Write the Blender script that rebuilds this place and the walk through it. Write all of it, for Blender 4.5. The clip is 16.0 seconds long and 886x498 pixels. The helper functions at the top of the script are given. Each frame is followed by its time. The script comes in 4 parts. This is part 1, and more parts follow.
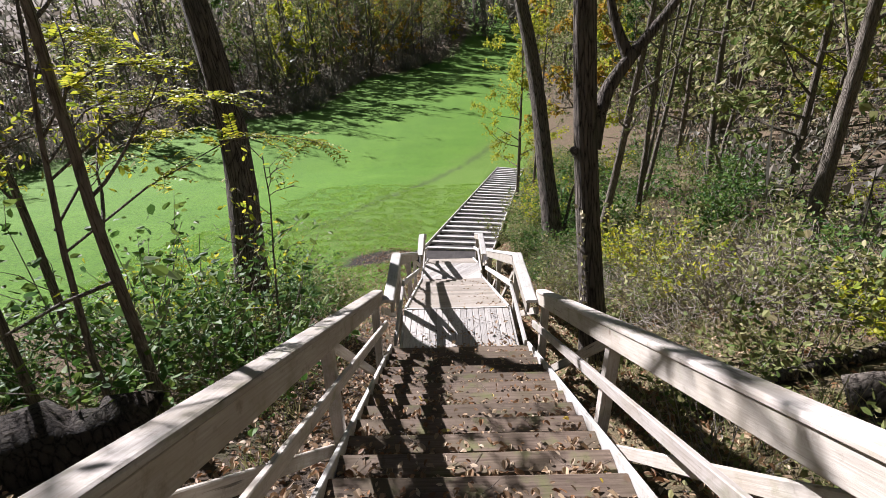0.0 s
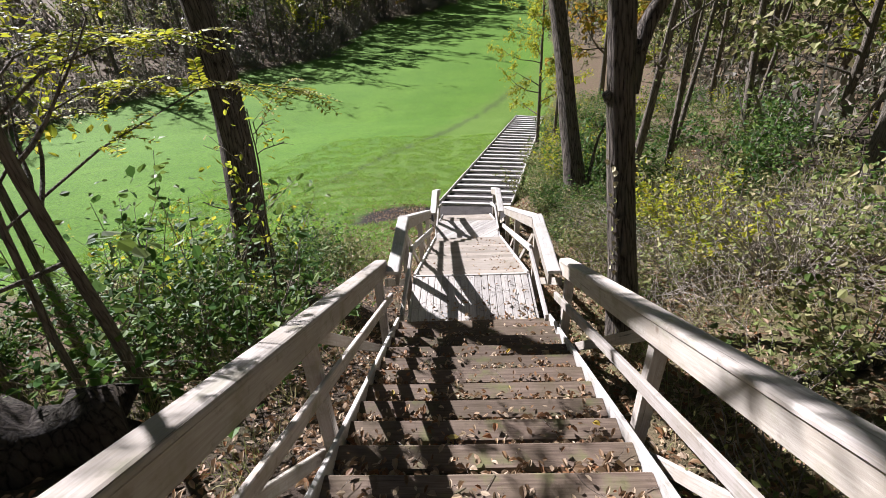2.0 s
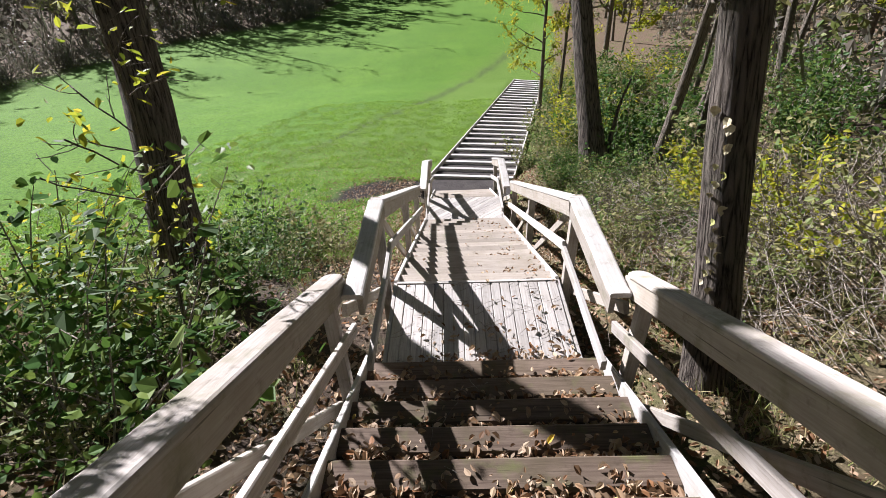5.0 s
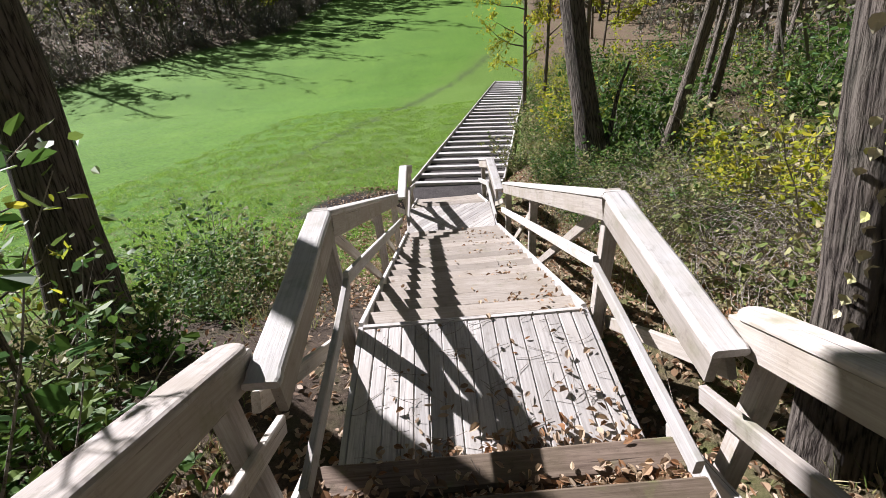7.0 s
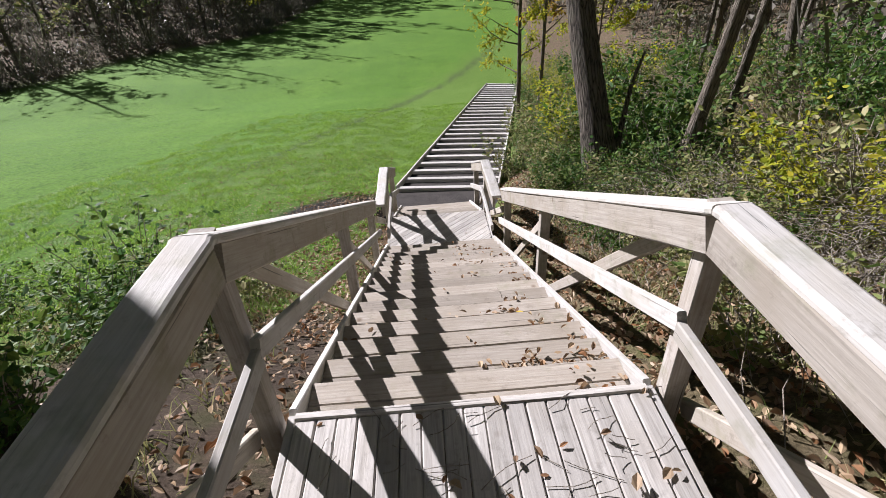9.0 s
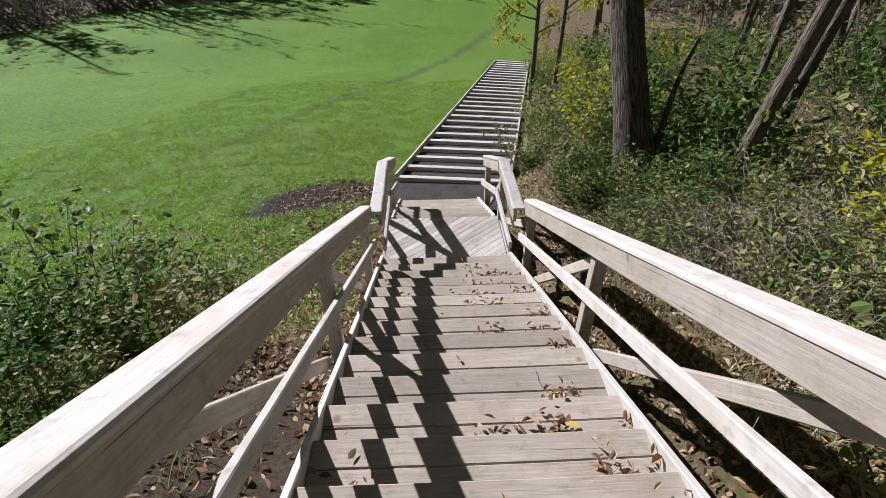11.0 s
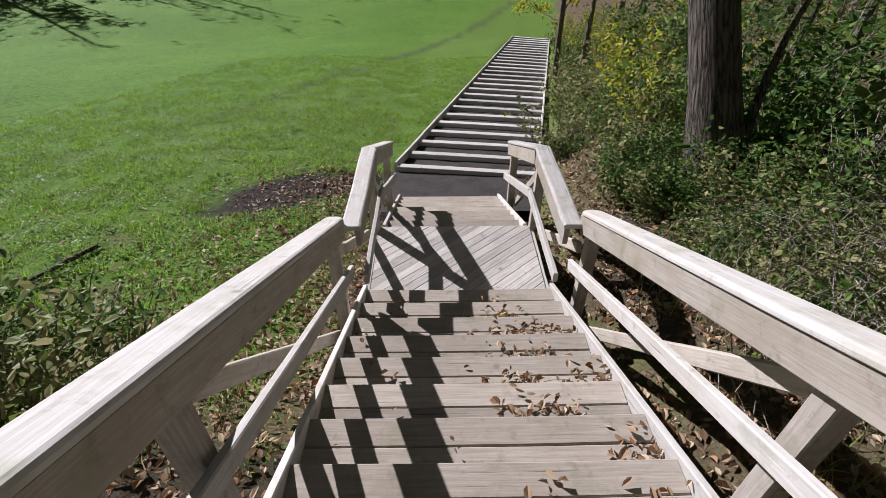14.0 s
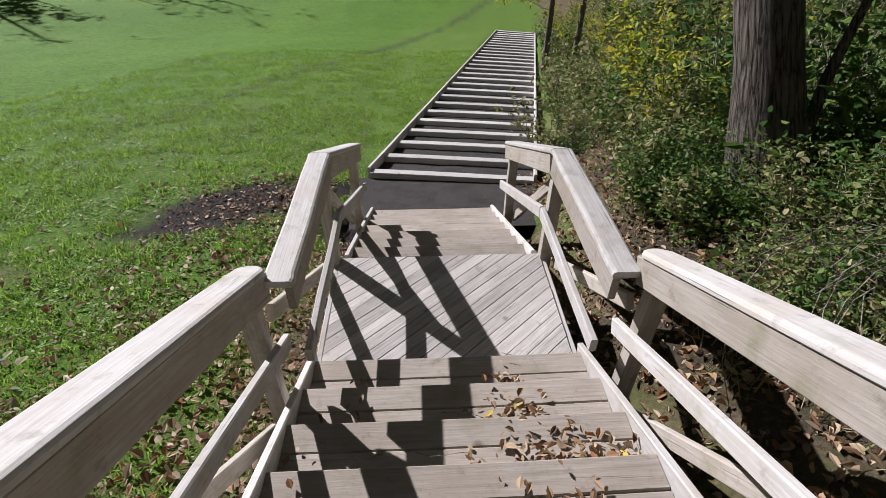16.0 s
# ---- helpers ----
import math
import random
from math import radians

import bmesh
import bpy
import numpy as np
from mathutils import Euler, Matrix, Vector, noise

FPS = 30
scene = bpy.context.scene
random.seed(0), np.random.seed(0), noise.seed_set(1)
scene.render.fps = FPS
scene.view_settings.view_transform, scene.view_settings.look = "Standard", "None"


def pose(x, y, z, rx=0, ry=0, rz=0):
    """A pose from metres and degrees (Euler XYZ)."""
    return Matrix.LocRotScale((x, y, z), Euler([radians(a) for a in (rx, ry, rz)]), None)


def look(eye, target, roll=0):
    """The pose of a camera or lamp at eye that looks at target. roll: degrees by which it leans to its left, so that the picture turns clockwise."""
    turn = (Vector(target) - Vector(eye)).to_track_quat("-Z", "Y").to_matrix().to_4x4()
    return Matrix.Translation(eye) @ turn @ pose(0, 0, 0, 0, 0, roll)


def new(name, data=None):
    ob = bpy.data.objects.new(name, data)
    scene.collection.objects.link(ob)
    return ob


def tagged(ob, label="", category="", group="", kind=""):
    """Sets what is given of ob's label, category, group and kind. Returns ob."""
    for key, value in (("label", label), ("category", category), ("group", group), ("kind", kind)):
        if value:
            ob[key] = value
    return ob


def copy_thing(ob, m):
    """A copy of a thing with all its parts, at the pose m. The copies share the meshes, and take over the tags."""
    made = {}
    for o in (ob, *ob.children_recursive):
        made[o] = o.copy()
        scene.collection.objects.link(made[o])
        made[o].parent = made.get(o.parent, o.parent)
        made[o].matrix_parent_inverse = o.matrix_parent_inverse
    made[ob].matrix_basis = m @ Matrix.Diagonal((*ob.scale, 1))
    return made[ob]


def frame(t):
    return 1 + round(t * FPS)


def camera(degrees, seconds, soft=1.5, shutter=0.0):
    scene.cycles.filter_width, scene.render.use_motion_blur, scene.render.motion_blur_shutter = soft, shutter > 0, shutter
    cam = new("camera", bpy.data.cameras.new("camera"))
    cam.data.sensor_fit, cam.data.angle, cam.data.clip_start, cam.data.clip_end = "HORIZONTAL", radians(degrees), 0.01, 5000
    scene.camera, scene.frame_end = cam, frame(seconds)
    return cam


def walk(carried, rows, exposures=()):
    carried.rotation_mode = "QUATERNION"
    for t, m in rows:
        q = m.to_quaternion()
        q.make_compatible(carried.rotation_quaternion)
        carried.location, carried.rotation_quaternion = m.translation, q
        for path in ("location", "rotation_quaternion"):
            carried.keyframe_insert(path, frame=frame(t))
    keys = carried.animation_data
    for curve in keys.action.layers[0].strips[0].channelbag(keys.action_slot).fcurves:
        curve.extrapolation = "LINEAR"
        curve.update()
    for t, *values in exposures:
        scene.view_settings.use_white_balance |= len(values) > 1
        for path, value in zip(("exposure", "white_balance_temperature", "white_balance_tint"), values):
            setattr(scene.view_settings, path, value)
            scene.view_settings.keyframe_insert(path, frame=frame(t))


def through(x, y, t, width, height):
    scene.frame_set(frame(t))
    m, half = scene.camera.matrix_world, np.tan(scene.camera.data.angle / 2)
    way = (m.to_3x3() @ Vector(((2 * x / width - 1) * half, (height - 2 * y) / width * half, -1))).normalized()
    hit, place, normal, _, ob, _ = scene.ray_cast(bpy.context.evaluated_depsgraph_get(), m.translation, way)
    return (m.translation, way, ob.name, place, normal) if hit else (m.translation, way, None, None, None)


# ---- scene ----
# camera and walk
cam = camera(85.0, 16.0, soft=0.75)
PATH = [
    (0, (-0.162, -6.285, 4.052), (-0.172, -4.486, 3.178), -1.4),
    (0.5, (-0.136, -6.271, 4.02), (-0.179, -4.577, 2.958), -3.6),
    (1, (-0.145, -6.105, 3.969), (-0.208, -4.487, 2.795), -4.3),
    (1.5, (-0.175, -5.861, 3.99), (-0.127, -4.25, 2.805), -2.0),
    (2, (-0.083, -5.602, 3.874), (-0.172, -3.9, 2.826), -3.2),
    (2.5, (-0.077, -5.356, 3.715), (-0.129, -3.675, 2.633), -3.7),
    (3, (-0.086, -5.033, 3.587), (-0.131, -3.369, 2.478), -2.0),
    (3.5, (-0.108, -4.743, 3.422), (-0.191, -3.139, 2.23), -3.4),
    (4, (-0.135, -4.376, 3.302), (-0.231, -2.744, 2.151), -3.1),
    (6.5, (-0.204, -2.875, 2.462), (-0.171, -1.232, 1.322), -2.9),
    (7, (-0.148, -2.568, 2.315), (-0.16, -0.908, 1.201), -5.2),
    (7.5, (-0.152, -2.281, 2.129), (-0.115, -0.698, 0.907), -3.1),
    (8, (-0.106, -1.947, 1.969), (-0.134, -0.35, 0.765), -3.8),
    (8.5, (-0.103, -1.678, 1.829), (-0.083, 0.001, 0.742), -4.5),
    (11, (-0.218, -0.156, 1.514), (-0.16, 1.456, 0.331), -0.3),
    (11.5, (-0.145, 0.198, 1.378), (-0.162, 1.816, 0.203), -0.7),
    (12, (-0.198, 0.422, 1.228), (-0.246, 2.065, 0.088), -0.9),
    (12.5, (-0.172, 0.725, 1.137), (-0.263, 2.404, 0.054), -2.6),
    (13, (-0.178, 0.998, 0.989), (-0.235, 2.705, -0.052), -3.9),
    (13.5, (-0.191, 1.309, 0.842), (-0.213, 2.956, -0.294), -2.6),
    (14, (-0.182, 1.574, 0.695), (-0.158, 3.15, -0.535), -0.0),
    (14.5, (-0.205, 1.857, 0.599), (-0.108, 3.462, -0.591), -0.3),
    (15, (-0.185, 2.135, 0.436), (-0.134, 3.729, -0.77), -0.5),
    (15.5, (-0.236, 2.453, 0.299), (-0.104, 4.021, -0.935), 1.3),
    (16, (-0.152, 2.74, 0.157), (-0.061, 4.313, -1.074), 0.6),
]
walk(cam, [(t, look(eye, target, roll)) for t, eye, target, roll in PATH],
     exposures=[(0, 1.36), (4, 1.36), (8.5, 1.08), (11, 0.78), (16, 0.63)])

# world, sun, exposure
SUN_WAY = Vector((1.2, -1.2, -1.0)).normalized()
world = bpy.data.worlds.new("world")
scene.world = world
world.use_nodes = True
sky = world.node_tree.nodes.new("ShaderNodeTexSky")
sky.sky_type, sky.sun_disc = "NISHITA", False
sky.sun_elevation, sky.sun_rotation = radians(30.5), radians(-45)
world.node_tree.links.new(sky.outputs[0], world.node_tree.nodes["Background"].inputs[0])
world.node_tree.nodes["Background"].inputs[1].default_value = 0.012
sun = new("sun", bpy.data.lights.new("sun", "SUN"))
sun.data.energy, sun.data.angle, sun.data.color = 5.2, radians(0.55), (1.0, 0.96, 1.04)
sun.matrix_world = look((-60, 50, 55), Vector((-60, 50, 55)) + SUN_WAY)


# materials
def material(name, rough=0.8):
    m = bpy.data.materials.new(name)
    m.use_nodes = True
    t = m.node_tree
    t.nodes["Principled BSDF"].inputs["Roughness"].default_value = rough
    t.nodes["Principled BSDF"].inputs["Specular IOR Level"].default_value = 0.15
    return m, t, t.nodes["Principled BSDF"]


def node(t, kind, **values):
    n = t.nodes.new(kind)
    for key, value in values.items():
        n.inputs[key.replace("_", " ")].default_value = value
    return n


def noise_tex(t, vector, scale, detail=4.0, rough=0.6):
    n = node(t, "ShaderNodeTexNoise", Scale=scale, Detail=detail, Roughness=rough)
    if vector is not None:
        t.links.new(vector, n.inputs["Vector"])
    return n.outputs["Fac"]


def ramp(t, fac, stops):
    r = t.nodes.new("ShaderNodeValToRGB")
    e = r.color_ramp.elements
    while len(e) < len(stops):
        e.new(0.5)
    for el, (p, c) in zip(e, stops):
        el.position, el.color = p, (*c, 1)
    t.links.new(fac, r.inputs[0])
    return r.outputs[0]


def blend(t, fac, a, b, mode="MIX"):
    n = t.nodes.new("ShaderNodeMix")
    n.data_type, n.blend_type = "RGBA", mode
    for sock, v in ((n.inputs[0], fac), (n.inputs[6], a), (n.inputs[7], b)):
        if isinstance(v, bpy.types.NodeSocket):
            t.links.new(v, sock)
        elif isinstance(v, (int, float)):
            sock.default_value = v
        else:
            sock.default_value = (*v, 1)
    return n.outputs[2]


def bump(t, bsdf, height, strength, distance):
    b = node(t, "ShaderNodeBump", Strength=strength, Distance=distance)
    t.links.new(height, b.inputs["Height"])
    t.links.new(b.outputs[0], bsdf.inputs["Normal"])


def wood(name, light, dark, stain, green=0.0):
    """Weathered board: grain runs along the board's own x."""
    m, t, bsdf = material(name, 0.82)
    co = t.nodes.new("ShaderNodeTexCoord").outputs["Object"]
    info = t.nodes.new("ShaderNodeObjectInfo")
    shift = t.nodes.new("ShaderNodeVectorMath")
    shift.operation = "MULTIPLY_ADD"
    t.links.new(info.outputs["Random"], shift.inputs[0])
    shift.inputs[1].default_value = (37.0, 19.0, 11.0)
    t.links.new(co, shift.inputs[2])
    mapping = node(t, "ShaderNodeMapping", Scale=(1.6, 34.0, 34.0))
    t.links.new(shift.outputs[0], mapping.inputs["Vector"])
    grain = noise_tex(t, mapping.outputs[0], 2.2, 5.0, 0.65)
    wide = noise_tex(t, shift.outputs[0], 3.1, 4.0)
    fine = noise_tex(t, shift.outputs[0], 60.0, 3.0)
    col = ramp(t, grain, [(0.30, dark), (0.48, [a * 0.5 + b * 0.5 for a, b in zip(dark, light)]), (0.68, light)])
    col = blend(t, ramp(t, wide, [(0.44, (0, 0, 0)), (0.68, (0.75, 0.75, 0.75))]), col, stain)
    if green:
        col = blend(t, ramp(t, noise_tex(t, shift.outputs[0], 5.3, 5.0), [(0.55, (0, 0, 0)), (0.72, (green, green, green))]), col, (0.13, 0.15, 0.05))
    knots = node(t, "ShaderNodeTexVoronoi", Scale=2.3)
    t.links.new(shift.outputs[0], knots.inputs["Vector"])
    col = blend(t, ramp(t, knots.outputs["Distance"], [(0.03, (0.7, 0.7, 0.7)), (0.075, (0, 0, 0))]), col, (0.12, 0.075, 0.045))
    long_way = node(t, "ShaderNodeMapping", Scale=(0.8, 44.0, 44.0))
    t.links.new(shift.outputs[0], long_way.inputs["Vector"])
    split = noise_tex(t, long_way.outputs[0], 1.5, 3.0, 0.5)
    crack = ramp(t, split, [(0.265, (0.8, 0.8, 0.8)), (0.32, (0, 0, 0))])
    col = blend(t, crack, col, [c * 0.28 for c in dark])
    grime = noise_tex(t, shift.outputs[0], 13.0, 6.0, 0.7)
    col = blend(t, ramp(t, grime, [(0.56, (0, 0, 0)), (0.70, (0.6, 0.6, 0.6))]), col, [c * 0.62 for c in stain])
    tone = node(t, "ShaderNodeMapRange")
    t.links.new(info.outputs["Random"], tone.inputs[0])
    tone.inputs[3].default_value, tone.inputs[4].default_value = 0.8, 1.18
    scale = t.nodes.new("ShaderNodeVectorMath")
    scale.operation = "SCALE"
    t.links.new(col, scale.inputs[0])
    t.links.new(tone.outputs[0], scale.inputs["Scale"])
    t.links.new(scale.outputs[0], bsdf.inputs["Base Color"])
    both = t.nodes.new("ShaderNodeMath")
    both.operation = "MULTIPLY_ADD"
    t.links.new(fine, both.inputs[0])
    both.inputs[1].default_value = 0.25
    t.links.new(grain, both.inputs[2])
    deep = t.nodes.new("ShaderNodeMath")
    deep.operation = "SUBTRACT"
    t.links.new(both.outputs[0], deep.inputs[0])
    t.links.new(crack, deep.inputs[1])
    bump(t, bsdf, deep.outputs[0], 0.42, 0.005)
    return m


def leaf_material(name, colours, through=0.35):
    m, t, bsdf = material(name, 0.55)
    rnd = t.nodes.new("ShaderNodeNewGeometry").outputs["Random Per Island"]
    n = len(colours)
    col = ramp(t, rnd, [((i + 0.5) / n, c) for i, c in enumerate(colours)])
    t.links.new(col, bsdf.inputs["Base Color"])
    if through:
        tr = t.nodes.new("ShaderNodeBsdfTranslucent")
        t.links.new(col, tr.inputs[0])
        mix = t.nodes.new("ShaderNodeMixShader")
        mix.inputs[0].default_value = through
        t.links.new(bsdf.outputs[0], mix.inputs[1])
        t.links.new(tr.outputs[0], mix.inputs[2])
        t.links.new(mix.outputs[0], t.nodes["Material Output"].inputs[0])
    return m


def bark_material(name, light, dark, furrow=17.0, follow=False):
    """Bark with interlacing upright ridges between dark furrows."""
    m, t, bsdf = material(name, 0.9)
    if follow:
        lie = t.nodes.new("ShaderNodeAttribute")
        lie.attribute_name = "lie"
        co = lie.outputs["Vector"]
    else:
        co = t.nodes.new("ShaderNodeTexCoord").outputs["Object"]
    mapping = node(t, "ShaderNodeMapping", Scale=(1.0, 1.0, 0.13))
    t.links.new(co, mapping.inputs["Vector"])
    warp = node(t, "ShaderNodeTexNoise", Scale=9.0, Detail=3.0)
    t.links.new(mapping.outputs[0], warp.inputs["Vector"])
    bent = t.nodes.new("ShaderNodeVectorMath")
    bent.operation = "MULTIPLY_ADD"
    t.links.new(warp.outputs["Color"], bent.inputs[0])
    bent.inputs[1].default_value = (0.035, 0.035, 0.012)
    t.links.new(mapping.outputs[0], bent.inputs[2])
    cell = node(t, "ShaderNodeTexVoronoi", Scale=furrow)
    cell.feature = "DISTANCE_TO_EDGE"
    t.links.new(bent.outputs[0], cell.inputs["Vector"])
    fine = noise_tex(t, mapping.outputs[0], 60.0, 5.0, 0.65)
    wide = noise_tex(t, co, 3.0, 3.0)
    ridge = t.nodes.new("ShaderNodeMath")
    ridge.operation = "MULTIPLY_ADD"
    t.links.new(cell.outputs["Distance"], ridge.inputs[0])
    ridge.inputs[1].default_value = 1.5
    t.links.new(fine, ridge.inputs[2])
    col = ramp(t, ridge.outputs[0], [(0.46, dark), (0.60, [a * 0.45 + b * 0.55 for a, b in zip(dark, light)]), (0.86, light)])
    col = blend(t, ramp(t, wide, [(0.5, (0, 0, 0)), (0.75, (0.45, 0.45, 0.45))]), col, (0.10, 0.105, 0.075))
    t.links.new(col, bsdf.inputs["Base Color"])
    bump(t, bsdf, ridge.outputs[0], 1.0, 0.035)
    return m


WOOD_RAIL = wood("weathered_rail_wood", (0.53, 0.515, 0.49), (0.39, 0.375, 0.35), (0.41, 0.375, 0.32), 0.35)
WOOD_TAN = wood("tan_weathered_wood", (0.49, 0.455, 0.415), (0.32, 0.285, 0.25), (0.32, 0.28, 0.225), 0.45)
# rail wood made darker and browner: shade of the inner faces painted in
WOOD_SHADED = wood("shaded_rail_wood", (0.43, 0.395, 0.345), (0.30, 0.27, 0.23), (0.31, 0.27, 0.215), 0.4)
WOOD_DECK = wood("weathered_deck_wood", (0.55, 0.525, 0.49), (0.30, 0.28, 0.255), (0.40, 0.37, 0.33))
WOOD_TREAD = wood("weathered_tread_wood", (0.40, 0.36, 0.31), (0.27, 0.235, 0.195), (0.29, 0.25, 0.20), 0.3)
WOOD_OLD = wood("dark_tread_wood", (0.19, 0.145, 0.11), (0.08, 0.056, 0.042), (0.10, 0.08, 0.05), 0.6)
WOOD_TIMBER = wood("grey_timber_wood", (0.62, 0.60, 0.57), (0.38, 0.36, 0.34), (0.46, 0.44, 0.41))
BARK = bark_material("ridged_bark", (0.14, 0.12, 0.10), (0.024, 0.019, 0.016), 20.0, True)
BARK_LOG = bark_material("fallen_log_bark", (0.175, 0.15, 0.125), (0.026, 0.021, 0.017))
BARK_DARK = bark_material("rotten_dark_wood", (0.06, 0.05, 0.04), (0.015, 0.012, 0.01))
BARK_THIN = bark_material("smooth_bark", (0.18, 0.155, 0.125), (0.07, 0.058, 0.047), 30.0, True)
LEAF_GREEN = leaf_material("green_leaves", [(0.05, 0.11, 0.022), (0.085, 0.16, 0.03), (0.15, 0.21, 0.045), (0.06, 0.125, 0.04)])
LEAF_LIME = leaf_material("yellow_green_leaves", [(0.30, 0.34, 0.035), (0.40, 0.40, 0.035), (0.20, 0.28, 0.035), (0.47, 0.42, 0.05)], 0.5)
LEAF_GOLD = leaf_material("golden_leaves", [(0.38, 0.25, 0.03), (0.30, 0.25, 0.04), (0.34, 0.17, 0.03), (0.20, 0.17, 0.04)], 0.45)
LEAF_DULL = leaf_material("dull_autumn_leaves", [(0.15, 0.19, 0.055), (0.25, 0.23, 0.10), (0.19, 0.24, 0.07), (0.40, 0.34, 0.19), (0.11, 0.17, 0.045)])
# grey-brown leaves, paled and greyed to paint the haze over the woods
LEAF_WOOD = leaf_material("hazed_woodland_leaves", [(0.14, 0.135, 0.11), (0.19, 0.165, 0.135), (0.13, 0.15, 0.085), (0.24, 0.21, 0.17)], 0.25)
LEAF_DEAD = leaf_material("fallen_leaves", [(0.20, 0.125, 0.07), (0.34, 0.24, 0.155), (0.48, 0.38, 0.27), (0.12, 0.07, 0.04), (0.26, 0.13, 0.06), (0.40, 0.30, 0.19)], 0.15)
LEAF_YELLOW = leaf_material("yellow_fallen_leaves", [(0.50, 0.36, 0.06), (0.42, 0.33, 0.10), (0.55, 0.44, 0.16)], 0.2)
GRASS = leaf_material("grass_blades", [(0.18, 0.33, 0.04), (0.26, 0.43, 0.06), (0.36, 0.50, 0.10), (0.12, 0.23, 0.03)], 0.45)
WEED = leaf_material("weed_leaves", [(0.15, 0.26, 0.045), (0.22, 0.34, 0.06), (0.09, 0.17, 0.035), (0.30, 0.38, 0.13), (0.17, 0.27, 0.075)])
STRAW = leaf_material("dry_grass", [(0.34, 0.30, 0.16), (0.18, 0.23, 0.06), (0.44, 0.37, 0.21), (0.12, 0.18, 0.045), (0.26, 0.25, 0.10)], 0.3)
TWIG = bark_material("twig_bark", (0.36, 0.32, 0.27), (0.17, 0.14, 0.11))


def ground_material():
    m, t, bsdf = material("ground_cover", 0.95)
    geo = t.nodes.new("ShaderNodeNewGeometry").outputs["Position"]
    cover = t.nodes.new("ShaderNodeVertexColor")
    cover.layer_name = "cover"
    split = t.nodes.new("ShaderNodeSeparateColor")
    t.links.new(cover.outputs[0], split.inputs[0])
    big = noise_tex(t, geo, 0.22, 4.0)
    mid = noise_tex(t, geo, 2.6, 5.0)
    fine = noise_tex(t, geo, 24.0, 8.0, 0.85)
    grass = ramp(t, fine, [(0.32, (0.030, 0.075, 0.010)), (0.5, (0.082, 0.19, 0.014)), (0.66, (0.145, 0.27, 0.026))])
    grass = blend(t, ramp(t, big, [(0.40, (0, 0, 0)), (0.66, (0.55, 0.55, 0.55))]), grass, (0.118, 0.235, 0.022))
    grass = blend(t, ramp(t, mid, [(0.52, (0, 0, 0)), (0.75, (0.55, 0.55, 0.55))]), grass, (0.060, 0.11, 0.016))
    clump = noise_tex(t, geo, 9.0, 6.0, 0.7)
    grass = blend(t, ramp(t, clump, [(0.36, (0.75, 0.75, 0.75)), (0.5, (0, 0, 0))]), grass, (0.038, 0.085, 0.010))
    grass = blend(t, ramp(t, clump, [(0.58, (0, 0, 0)), (0.72, (0.6, 0.6, 0.6))]), grass, (0.20, 0.32, 0.045))
    litter = ramp(t, fine, [(0.28, (0.045, 0.032, 0.022)), (0.5, (0.14, 0.10, 0.066)), (0.72, (0.32, 0.24, 0.165))])
    litter = blend(t, ramp(t, mid, [(0.5, (0, 0, 0)), (0.68, (0.7, 0.7, 0.7))]), litter, (0.10, 0.115, 0.035))
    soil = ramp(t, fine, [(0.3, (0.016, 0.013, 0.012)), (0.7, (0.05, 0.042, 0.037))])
    weed = ramp(t, fine, [(0.34, (0.022, 0.055, 0.006)), (0.5, (0.10, 0.19, 0.024)), (0.66, (0.22, 0.28, 0.075))])
    col = blend(t, split.outputs[2], grass, weed)
    col = blend(t, split.outputs[0], col, litter)
    # bare soil, and the shade painted under the bank's thicket
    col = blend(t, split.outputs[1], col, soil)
    t.links.new(col, bsdf.inputs["Base Color"])
    bump(t, bsdf, fine, 0.9, 0.04)
    return m


def soil_material(name, dark, light):
    m, t, bsdf = material(name, 0.95)
    geo = t.nodes.new("ShaderNodeNewGeometry").outputs["Position"]
    fine = noise_tex(t, geo, 70.0, 6.0, 0.75)
    mid = noise_tex(t, geo, 3.0, 4.0)
    col = ramp(t, fine, [(0.3, dark), (0.72, light)])
    col = blend(t, ramp(t, mid, [(0.45, (0, 0, 0)), (0.7, (0.5, 0.5, 0.5))]), col, [c * 0.6 for c in dark])
    t.links.new(col, bsdf.inputs["Base Color"])
    bump(t, bsdf, fine, 0.8, 0.02)
    return m


GROUND = ground_material()
GRAVEL = soil_material("dark_packed_gravel", (0.03, 0.027, 0.026), (0.10, 0.09, 0.083))

# building helpers
rng = random.Random(7)
PLACE = {}


def thing(name, at, label, category, group="", kind=""):
    ob = new(name)
    ob.empty_display_size = 0.1
    ob.location = at
    PLACE[ob] = Matrix.Translation(at)
    return tagged(ob, label, category, group, kind)


def put(ob, m, parent):
    PLACE[ob] = m
    if parent is None:
        ob.matrix_basis = m
    else:
        ob.parent = parent
        ob.matrix_basis = PLACE[parent].inverted() @ m
    return ob


def mesh_from(name, verts, faces, mat, smooth=False):
    me = bpy.data.meshes.new(name)
    me.from_pydata(verts, [], faces)
    me.materials.append(mat)
    if smooth:
        me.polygons.foreach_set("use_smooth", [True] * len(me.polygons))
    me.update()
    return me


def part(name, bm, mat, parent, label="", m=None):
    me = bpy.data.meshes.new(name)
    bm.to_mesh(me)
    bm.free()
    me.materials.append(mat)
    ob = new(name, me)
    put(ob, m or PLACE[parent], parent)
    return tagged(ob, label)


BOARDS = {}


